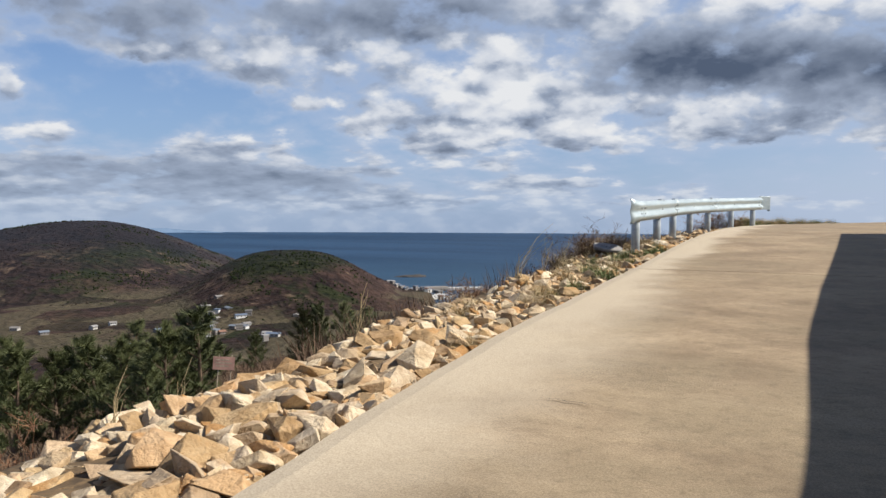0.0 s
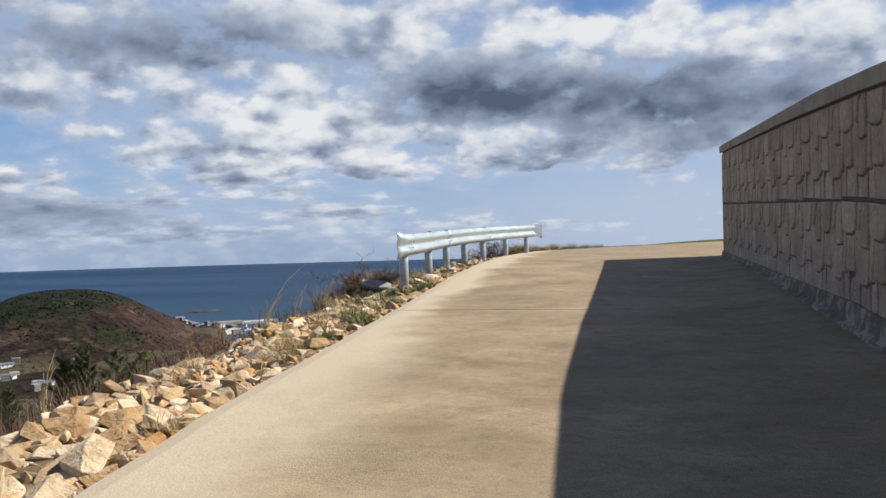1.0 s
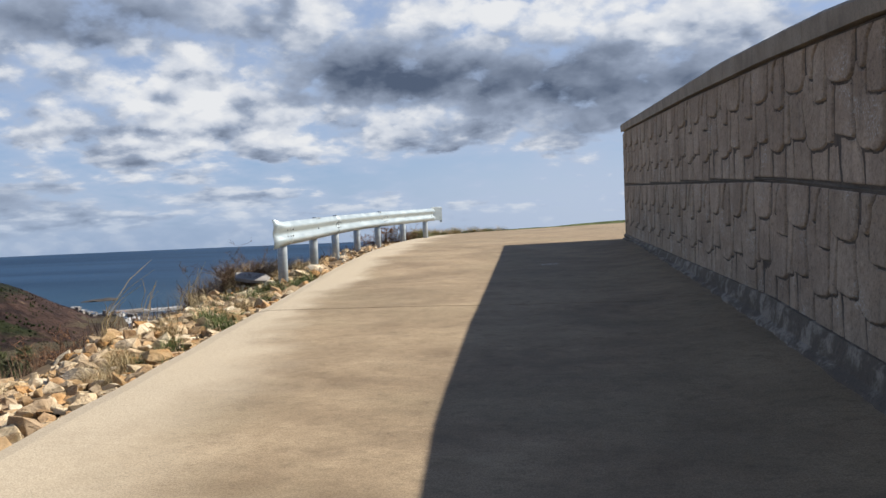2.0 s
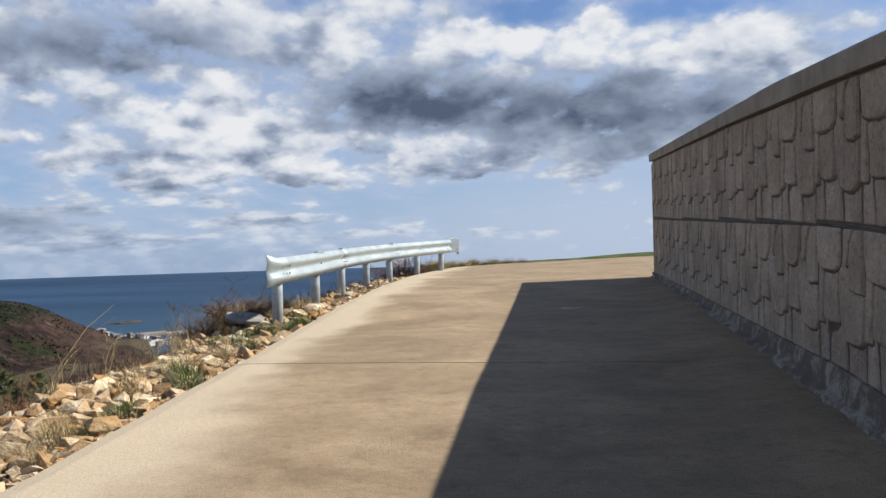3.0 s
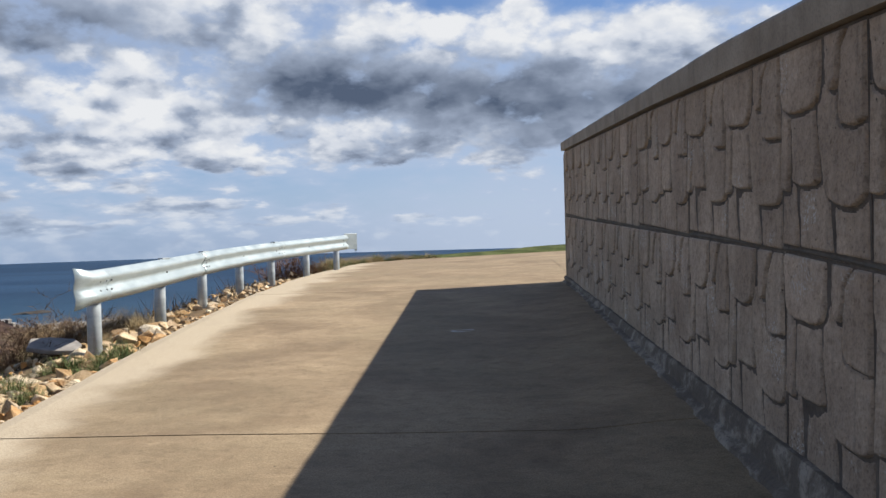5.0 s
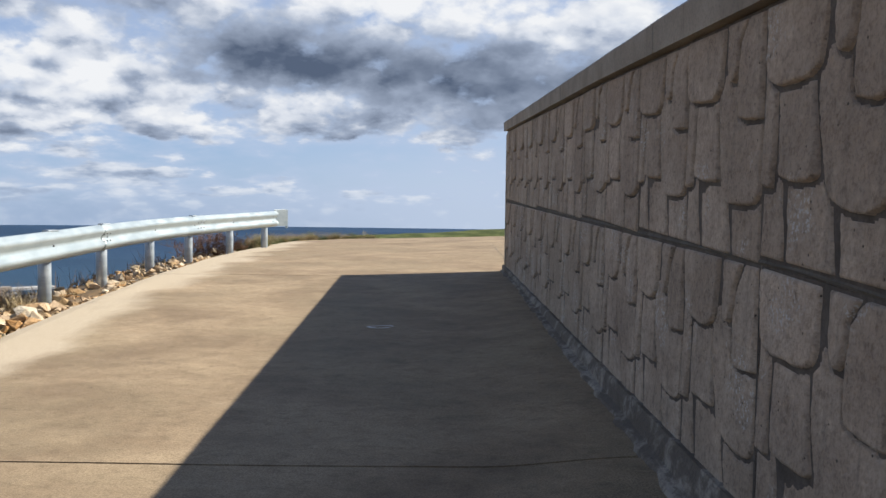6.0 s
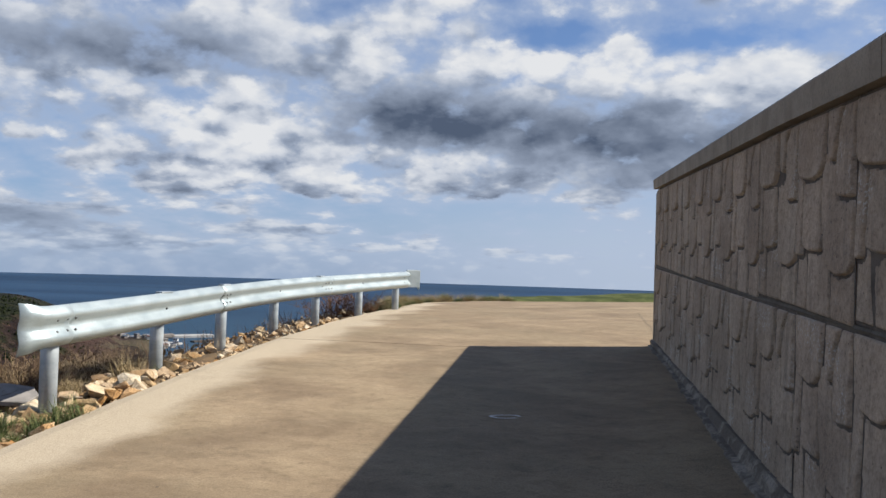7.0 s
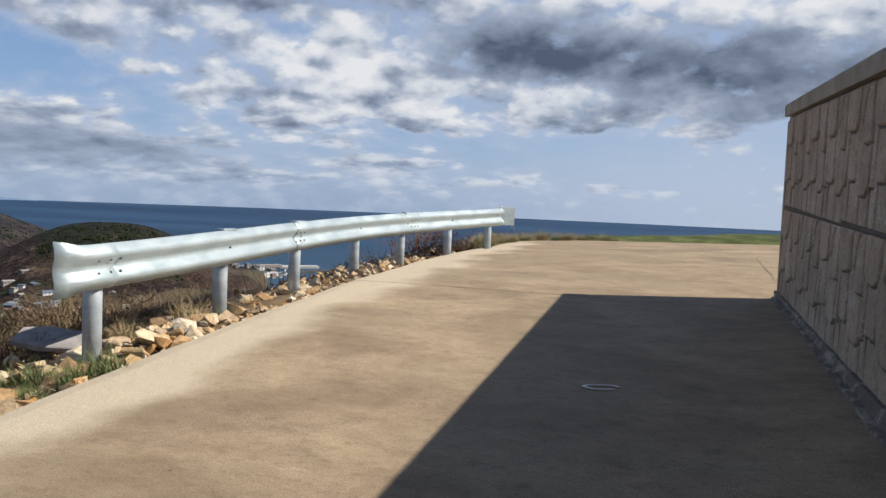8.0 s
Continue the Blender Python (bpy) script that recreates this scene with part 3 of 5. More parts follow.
_edge = np.interp(_ys, [-60, -20, -17, -15.4, -13.5, -10, -8.3, -6, -3, 0, 3, 6.5, 9.5, 60], [-4.3, -4.45, -4.72, -4.88, -5.0, -4.98, -4.99, -5.11, -5.23, -5.27, -5.27, -5.2, -5.08, -5.08])
_edge = np.convolve(np.pad(_edge, 6, mode="edge"), np.hanning(15)[1:-1] / np.hanning(15).sum(), mode="valid")


def road_left(y):
    return float(np.interp(y, _ys, _edge)) + 0.008 * math.sin(y * 2.1) + 0.006 * math.sin(y * 5.3 + 1) + max(0, y - 9.5) ** 1.6 * 0.28


HUB = (-1.7, -15.0)


def verge_y(x):
    """Where the road's outer edge runs in the bend."""
    return 9.5 + (max(x + 5.08, 0.0) / 0.28) ** 0.625


def land_z(x, y):
    """Height of the ground outside the road."""
    dx, dy = x - HUB[0], y - HUB[1]
    r, az = math.hypot(dx, dy), math.degrees(math.atan2(dx, dy))
    a, b = max(-5.5 - x, 0), max(y - 12.0, 0)
    d = math.hypot(a, b)
    z = road_z(max(x, -5.2), min(y, 14)) - 0.10
    z -= 0.14 * min(d, 1.2) + 0.62 * max(0, min(d, 9.5) - 1.2) + 0.20 * max(0, d - 9.5)
    bench = -87.0 + 4 * noise.noise((x * 0.004, y * 0.004, 1)) + 2 * noise.noise((x * 0.02, y * 0.02, 2))
    if az < -20 or az > 100:
        shore = ease(r, 960, 1130) + ease(az, -29.2, -27.0) * (1 if az < 90 else 0)
        z = max(z, bench - 22 * min(shore, 1))
    if -64 < az < -28 and r > 300:
        for ridge, el0, top, mid, wl, wr, power in ((1300, -5.6, 5.2, -50.5, 15.0, 10.4, 2.0), (900, -5.6, 3.18, -37.8, 6.2, 6.0, 2.8)):
            u = (az - mid) / (wl if az < mid else wr)
            lift = math.exp(-abs(u) ** power) * top * (1 - ease(az, -31.0, -29.3))
            rz = 0.3 + ridge * math.tan(radians(el0 + lift))
            s = ease(r, ridge * 0.50, ridge) if r < ridge else 1 - ease(r, ridge, ridge * 1.45)
            rough = (15 * noise.noise((x * 0.008, y * 0.008, 5)) + 5 * noise.noise((x * 0.03, y * 0.03, 6))) * min(1, lift / 2) * 4 * s * (1 - s)
            z = max(z, -114 + (rz + 114) * s + rough)
    if x > -4.9 and y > 9:
        # the grassy verge along the outer edge of the bend
        q = y - verge_y(x)
        top = float(np.interp(x, [-5, -3.7, -1, 4, 12, 40], [-0.13, -0.03, 0.04, 0.29, 0.56, 0.8]))
        if q > -0.6:
            z = max(z, top - 0.35 * (1 - ease(q, -0.6, 2.5)) - 0.22 * max(0, q - 5) + 0.04 * noise.noise((x * 0.5, y * 0.5, 8)))
    return z


# ---- ground and sea ----
def build_ground():
    azs = sorted(set([round(-66 + 0.5 * i, 2) for i in range(0, 161)] + list(range(18, 296, 6))))
    rs = [0.0] + [2.0 * 1.062 ** i for i in range(0, 116)]
    verts, faces = [], []
    for r in rs[1:]:
        for a in azs:
            x, y = HUB[0] + r * math.sin(radians(a)), HUB[1] + r * math.cos(radians(a))
            verts.append((x, y, land_z(x, y)))
    n = len(azs)
    for i in range(len(rs) - 2):
        for j in range(n):
            k = (j + 1) % n
            faces.append((i * n + j, i * n + k, (i + 1) * n + k, (i + 1) * n + j))
    verts.append((HUB[0], HUB[1], land_z(*HUB)))
    faces += [(len(verts) - 1, (j + 1) % n, j) for j in range(n)]
    # the roadbed lies under the slabs
    verts = [(x, y, z - 0.25 * ease(x, -5.6, -5.2) * (1 if -60 < y < verge_y(x) and x < 40 else 0)) for x, y, z in verts]
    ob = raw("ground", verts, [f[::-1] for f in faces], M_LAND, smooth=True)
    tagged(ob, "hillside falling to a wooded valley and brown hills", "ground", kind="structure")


def build_sea():
    verts, faces = [(0, 0, -100)], []
    rs = [60 * 1.12 ** i for i in range(39)]
    rs = [r for r in rs if r < 4850] + [4895]
    for r in rs:
        verts += [(r * math.sin(2 * math.pi * j / 120) + HUB[0], r * math.cos(2 * math.pi * j / 120) + HUB[1], -100) for j in range(120)]
    for j in range(120):
        faces.append((0, 1 + (j + 1) % 120, 1 + j))
    for i in range(len(rs) - 1):
        for j in range(120):
            k = (j + 1) % 120
            faces.append((1 + i * 120 + j, 1 + i * 120 + k, 1 + (i + 1) * 120 + k, 1 + (i + 1) * 120 + j))
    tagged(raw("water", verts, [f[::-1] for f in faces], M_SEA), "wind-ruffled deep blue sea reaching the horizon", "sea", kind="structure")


def polar(az, r, z=0.0):
    return Vector((HUB[0] + r * math.sin(radians(az)), HUB[1] + r * math.cos(radians(az)), z))


def build_far_land():
    """Blue headlands across the bay."""
    for az0, az1, el, r in ((-60.0, -52.5, 0.55, 4780), (-47.5, -42.2, 0.42, 4830)):
        n = 60
        top, bot, back = [], [], []
        for i in range(n + 1):
            a = az0 + (az1 - az0) * i / n
            u = i / n
            h = el * (1 - u) ** 0.75 * (0.75 + 0.35 * noise.noise((a * 0.6, 3, 0)) + 0.15 * noise.noise((a * 2.5, 1, 0)))
            top.append(polar(a, r, -100 + r * math.tan(radians(max(h, 0.01)))))
            bot.append(polar(a, r - 60, -100.5))
            back.append(polar(a, r + 60, -100.5))
        verts = top + bot + back
        m = n + 1
        faces = [(i, i + 1, m + i + 1, m + i) for i in range(n)] + [(i + 1, i, 2 * m + i, 2 * m + i + 1) for i in range(n)]
        tagged(raw("headland", verts, faces, M_FAR, smooth=True), "hazy blue mountains across the bay", "headland", kind="structure")


build_ground()
build_sea()
build_far_land()

# ---- the retaining wall ----
JOINTS = [-9.91 + 0.905 * i for i in range(-26, 11)]
WALL_END = -33.0


def steeper(y):
    """Down the road the wall falls faster, with the road."""
    return 0.045 * min(0.0, y + 10.4)


def wall_base(y):
    return 0.031 * y + steeper(y)


def wall_mid(y):
    return 1.06 + 0.037 * y + steeper(y)


def wall_head(y):
    return min(2.155 + 0.047 * y + 0.011 * min(0.0, y + 7.0) + 0.3 * steeper(y), wall_top(y) - 0.13)


def wall_top(y):
    return 2.31 + 0.046 * y + 0.026 * min(0.0, max(y, -14.4) + 9.0) + 0.042 * min(0.0, max(y, -15.0) + 11.7)


def hanging(top, low, v0, v1, sag, square=0.6):
    """Outline of a moulded stone with a hanging rounded foot: its left and right sides above and below; u across, v downwards, both 0 to 1 over the panel."""
    (l0, r0), (l1, r1) = top, low
    right = [(r0 + (r1 - r0) * (i / 6) ** 1.6, v0 + (v1 - sag - v0) * i / 6) for i in range(6)]
    left = [(l0 + (l1 - l0) * (i / 6) ** 1.6, v0 + (v1 - sag - v0) * i / 6) for i in range(5, -1, -1)]
    foot = []
    for i in range(13):
        c, s = math.cos(math.pi * i / 12), math.sin(math.pi * i / 12)
        foot.append(((l1 + r1) / 2 + (r1 - l1) / 2 * math.copysign(abs(c) ** square, c), v1 - sag + sag * s ** 0.8))
    return right + foot + left


# three courses, the upper hanging over the lower like shingles
COURSES = [
    [hanging((-0.02, 0.56), (0.02, 0.53), -0.1, 0.335, 0.13), hanging((0.56, 0.88), (0.58, 0.75), -0.1, 0.275, 0.17, 0.8), hanging((0.70, 1.02), (0.73, 1.02), -0.1, 0.435, 0.03)],
    [hanging((-0.02, 0.16), (-0.02, 0.13), 0.1, 0.73, 0.03), hanging((0.13, 0.47), (0.15, 0.52), 0.2, 0.695, 0.05), hanging((0.42, 1.02), (0.53, 1.02), 0.2, 0.785, 0.15, 0.75)],
    [hanging((-0.02, 0.20), (-0.02, 0.26), 0.5, 1.1, 0.0), hanging((0.20, 0.60), (0.27, 0.68), 0.5, 1.1, 0.0), hanging((0.60, 1.02), (0.68, 1.02), 0.5, 1.1, 0.0)]]


def outline_distance(pts, px, py):
    """Distance of points to an outline, positive inside."""
    best, inside = np.full(px.shape, 9.0), np.zeros(px.shape, bool)
    for (ax, ay), (bx, by) in zip(pts, pts[1:] + pts[:1]):
        ex, ey = bx - ax, by - ay
        t = np.clip(((px - ax) * ex + (py - ay) * ey) / max(ex * ex + ey * ey, 1e-9), 0, 1)
        best = np.minimum(best, np.hypot(px - ax - t * ex, py - ay - t * ey))
        if ay != by:
            inside ^= ((ay > py) != (by > py)) & (px < ax + (py - ay) / (by - ay) * ex)
    return np.where(inside, best, -best)


def panel_mesh(width, height, drop, seed, grain):
    """One moulded panel; u runs towards -y, v downwards; drop: fall of its edges over the width."""
    rng = random.Random(seed)
    nu, nv = int(width / grain), int(height / grain)
    px, py = np.meshgrid(np.linspace(0, width, nu + 1), np.linspace(0, height, nv + 1))
    wob = np.vectorize(lambda a, b: noise.noise((a * 4.5, b * 4.5, seed * 3.1)) * 0.016 + noise.noise((a * 11, b * 11, seed * 2.3)) * 0.008 + noise.noise((a * 24, b * 24, seed * 1.7)) * 0.003)
    wx, wy = px + wob(px, py), py + wob(px + 7, py)
    depth = np.full(px.shape, 0.052)
    open_to = np.ones(px.shape, bool)
    for level, course in enumerate(COURSES):
        for pts in course:
            d = outline_distance([(u * width * 0.6, v * height) for u, v in pts], wx * 0.6, wy)
            proud, tilt, roll = rng.uniform(-0.004, 0.003) + 0.004 * level, rng.uniform(-0.02, 0.02), rng.uniform(0.015, 0.045)
            cu, cv = np.mean([q[0] for q in pts]) * width, np.mean([q[1] for q in pts]) * height
            face = proud + tilt * (px - cu) - roll * (py - cv)
            rise = np.clip((d - 0.005) / 0.012, 0, 1)
            rise = 1 - (1 - rise) ** 2
            mine = open_to & (d > 0.005)
            depth = np.where(mine, 0.052 + (face - 0.052) * rise, depth)
            open_to &= d < -0.006
    rim = np.minimum(np.minimum(px, width - px), np.minimum(py, height - py))
    depth = depth + (0.052 - depth) * np.clip(1.6 - rim / 0.012, 0, 1)
    depth = depth + np.vectorize(lambda a, b: noise.noise((a * 30, b * 30, seed)) * 0.0016)(px, py)
    verts = [(float(z), float(-x), float(-y - x / width * drop)) for x, y, z in zip(px.ravel(), py.ravel(), depth.ravel())]
    w = nu + 1
    faces = [(j * w + i, j * w + i + 1, (j + 1) * w + i + 1, (j + 1) * w + i) for j in range(nv) for i in range(nu)]
    # a dark sheet stands in for shade and dirt in the moulded grooves
    base = len(verts)
    verts += [(0.019, -x, -y - x / width * drop) for x, y in ((0, 0), (width, 0), (width, height), (0, height))]
    faces.append((base, base + 1, base + 2, base + 3))
    me = bpy.data.meshes.new("panel")
    me.from_pydata(verts, [], faces)
    me.materials.append(M_PANEL)
    me.materials.append(M_GROOVE)
    me.polygons[len(faces) - 1].material_index = 1
    me.polygons.foreach_set("use_smooth", [True] * len(faces))
    return me


def strip(y0, y1, step, rows):
    """A long bar along y: rows(y) gives its closed outline as (x, z) pairs."""
    bm = bmesh.new()
    ys = np.linspace(y0, y1, max(2, int(abs(y1 - y0) / step) + 1))
    rings = [[bm.verts.new((x, y, z)) for x, z in rows(float(y))] for y in ys]
    for a, b in zip(rings, rings[1:]):
        for i in range(len(a)):
            bm.faces.new((a[i], a[(i + 1) % len(a)], b[(i + 1) % len(a)], b[i]))
    bm.faces.new(rings[0])
    bm.faces.new(rings[-1][::-1])
    bmesh.ops.recalc_face_normals(bm, faces=bm.faces)
    return bm


def build_wall():
    wall = part("retaining_wall", strip(WALL_END, -0.02, 1.0, lambda y: [(0.13, wall_base(y) - 0.9), (0.13, wall_head(y)), (0.42, wall_head(y)), (0.42, wall_base(y) - 0.9)]), M_BACK)
    tagged(wall, "shaded retaining wall of moulded stone-pattern concrete panels", "wall", kind="structure")
    # end return of the wall at the corner
    bm = bmesh.new()
    box(bm, (0.0, -0.02, -0.5), (0.42, 0.10, 2.10), 0.01)
    part("corner_pier", bm, M_COPING, wall)
    rng = random.Random(5)

    def coping(y):
        w = 0.004 * noise.noise((y * 1.7, 0, 4))
        b, t = wall_head(y), wall_top(y) + w
        return [(-0.035, b), (-0.04 + w, t - 0.025), (-0.015, t), (0.46, t), (0.48, t - 0.02), (0.48, b)]

    cuts = [0.14, -2.6, -5.55, -8.5, -11.4, -14.4, -17.3, -20.3, -23.2, -26.2, -29.2, WALL_END]
    for a, b in zip(cuts, cuts[1:]):
        part("coping", strip(b + 0.004, a - 0.004, 0.35, coping), M_COPING, wall)
    looks = {}
    edges = [y for y in JOINTS if WALL_END < y < -0.4] + [-0.015]
    for y0, y1 in zip(edges, edges[1:]):
        width = round(y1 - y0, 3)
        for row, (top, low) in enumerate(((wall_head, wall_mid), (wall_mid, wall_base))):
            high = round((top(y1) - low(y1)) / 0.03) * 0.03
            drop = round((top(y1) - top(y0)) / width, 2)
            key = (width, high, row, drop, y1 > -13.5)
            if key not in looks:
                looks[key] = panel_mesh(width, high, drop * width, len(looks) + 3, 0.0092 if y1 > -13.5 else 0.03)
            ob = new("panel", looks[key])
            ob.parent = wall
            ob.matrix_world = pose(rng.uniform(-0.004, 0.004), y1, top(y1) - 0.008 - (0.012 if row else 0))
    # a lip of squeezed mortar along the level joint
    part("mortar_joint", strip(WALL_END, -0.03, 0.2, lambda y: [(0.018 + 0.006 * noise.noise((y * 3, 1, 1)), wall_mid(y) - 0.026), (0.010 + 0.008 * noise.noise((y * 2.3, 5, 1)), wall_mid(y) - 0.014), (0.018, wall_mid(y) - 0.002), (0.13, wall_mid(y) - 0.002), (0.13, wall_mid(y) - 0.026)]), M_BACK, wall)

    def footing(y):
        w = noise.noise((y * 2.1, 2, 7)) * 0.035 + noise.noise((y * 6.3, 2, 9)) * 0.024
        zr, zb = road_z(-0.2, y), wall_base(y) + 0.012
        out = 0.035 + 0.04 * ease(-y, 0, 5) + w * 1.0
        h = max(zb - zr, 0.02)
        return [(0.10, zr - 0.2), (-out - 0.05, zr - 0.06), (-out - 0.02 - w * 0.5, zr + 0.012 + 0.06 * h), (-out * 0.62, zr + 0.26 * h + w * 0.6), (-0.034 + w * 0.2, zb - 0.22 * h - 0.005), (-0.02, zb), (0.10, zb)]

    tagged(part("footing", strip(WALL_END, 0.12, 0.08, footing), M_FOOTING, wall), "lumpy grey mortar footing along the wall")


# ---- the road ----
def build_road():
    road = empty("road")
    tagged(road, "worn sandy-coloured concrete road climbing to a crest", "road", kind="structure")
    cuts = [-33.5, -24.6, -8.72, -0.86, 7.1, 19.0]

    def right(y):
        return -0.06 if y <= 0.12 else min(16.0, -0.06 + 40 * (y - 0.12))

    for a, b in zip(cuts, cuts[1:]):
        ys = list(np.linspace(a + 0.010, b - 0.010, int((b - a) / 0.2) + 1))
        if a < 0.12 < b:
            ys = sorted([y for y in ys if abs(y - 0.12) > 0.05] + [0.12, 0.13, 0.2, 0.32])
        m = 34
        verts, faces = [], []
        for y in ys:
            y = float(y)
            l, r = road_left(y), right(y)
            for i in range(m + 1):
                x = l + (r - l) * i / m
                verts.append((x, y + 0.012 * math.sin(x * 1.3) * (1 if y > a + 0.1 or y < b - 0.1 else 0), road_z(x, y) + 0.006 * noise.noise((x * 0.7, y * 0.7, 3)) - (0.02 if i == 0 else 0)))
            verts.append((l - 0.02, y, road_z(l, y) - 0.20))
        w = m + 2
        for j in range(len(ys) - 1):
            for i in range(m):
                faces.append((j * w + i, j * w + i + 1, (j + 1) * w + i + 1, (j + 1) * w + i))
            faces.append((j * w + m + 1, j * w, (j + 1) * w, (j + 1) * w + m + 1))
        for j in (0, len(ys) - 1):           # joint faces
            base = len(verts)
            for i in range(m + 1):
                x, y, z = verts[j * w + i]
                verts.append((x, y, z - 0.18))
            for i in range(m):
                q = (j * w + i, base + i, base + i + 1, j * w + i + 1)
                faces.append(q if j == 0 else q[::-1])
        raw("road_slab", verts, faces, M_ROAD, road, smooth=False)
    # dirt packed into the cuts between the slabs
    for y in cuts[1:-1]:
        bm = bmesh.new()
        l, r = road_left(y), (-0.06 if y < 0 else 15.0)
        n = 30
        pts = [(l + (r - l) * i / n) for i in range(n + 1)]
        top = [[bm.verts.new((x, y + s + 0.012 * math.sin(x * 1.3), road_z(x, y) - 0.016)) for x in pts] for s in (-0.016, 0.016)]
        for i in range(n):
            bm.faces.new((top[0][i], top[0][i + 1], top[1][i + 1], top[1][i]))
        part("joint_filler", bm, M_BACK, road)


def build_terrace():
    """The fill that the wall holds back, and the wall's plain return round the corner."""
    ys = [-60, -45, -33, -25, -18, -14, -10.4, -7, -3, 0.05]
    verts = [(x, y, wall_top(y) - 0.12 + 0.03 * max(0, x - 1) + 0.05 * noise.noise((x * 0.4, y * 0.4, 2))) for y in ys for x in (0.44, 1.5, 4, 9, 16, 26)]
    faces = [(j * 6 + i, j * 6 + i + 1, (j + 1) * 6 + i + 1, (j + 1) * 6 + i) for j in range(len(ys) - 1) for i in range(5)]
    tagged(raw("terrace", verts, faces, M_LAND), "level ground held behind the retaining wall", "ground", kind="structure")
    bm = bmesh.new()
    box(bm, (0.43, -0.22, -0.6), (26.0, 0.09, 2.22), 0.01)
    tagged(part("return_wall", bm, M_COPING), "plain concrete return of the retaining wall", "wall", kind="structure")


build_wall()
build_terrace()
build_road()


# ---- guard rail ----
POSTS = [(-5.80, -5.13), (-5.865, -3.08), (-5.92, -1.215), (-5.91, 0.79), (-5.757, 2.50), (-5.40, 4.24), (-5.03, 6.05)]


def rail_line(y):
    """Where the road-side face of the posts runs."""
    p = np.polyfit([q[1] for q in POSTS], [q[0] for q in POSTS], 4)
    return float(np.polyval(p, y))


def rail_top(y):
    return 0.632 + 0.0272 * y


W_FORM = [(0.004, 0.0), (0.012, -0.004), (0.062, -0.050), (0.074, -0.072), (0.070, -0.098), (0.022, -0.146), (0.012, -0.170), (0.022, -0.194), (0.070, -0.242), (0.074, -0.268), (0.062, -0.290), (0.012, -0.336), (0.004, -0.340)]


def beam_mesh(y0, y1, lift=0.0, flare=None, skew=None):
    bm = bmesh.new()
    n = max(6, int((y1 - y0) / 0.12))
    rows = []
    for j in range(n + 1):
        y = y0 + (y1 - y0) * j / n
        x, z = rail_line(y) + 0.078 + lift, rail_top(y)
        fl = flare(j / n) if flare else (0, 1, 0)
        ring = []
        for off in (0.0, 0.005):
            for i, (w, h) in enumerate(W_FORM):
                yy = y + (skew(i / (len(W_FORM) - 1)) if skew and j == n else 0)
                ring.append(bm.verts.new((x + w * fl[1] - fl[0] - off, yy, z + 0.012 + h * 1.08 + (h + 0.17) * fl[2])))
        rows.append(ring)
    m = len(W_FORM)
    for a, b in zip(rows, rows[1:]):
        for i in range(m - 1):
            bm.faces.new((a[i], a[i + 1], b[i + 1], b[i]))
            bm.faces.new((a[m + i], b[m + i], b[m + i + 1], a[m + i + 1]))
        for i in (0, m - 1):
            bm.faces.new((a[i], b[i], b[m + i], a[m + i]))
    for ring in (rows[0], rows[-1]):
        for i in range(m - 1):
            bm.faces.new((ring[i], ring[m + i], ring[m + i + 1], ring[i + 1]))
    bmesh.ops.recalc_face_normals(bm, faces=bm.faces)
    return bm


def bolt_head(bm, at, radius=0.013):
    made = bmesh.ops.create_cone(bm, cap_ends=True, segments=8, radius1=radius, radius2=radius * 0.7, depth=0.014)
    bmesh.ops.rotate(bm, verts=made["verts"], matrix=Matrix.Rotation(radians(90), 3, "Y"))
    bmesh.ops.translate(bm, verts=made["verts"], vec=at)


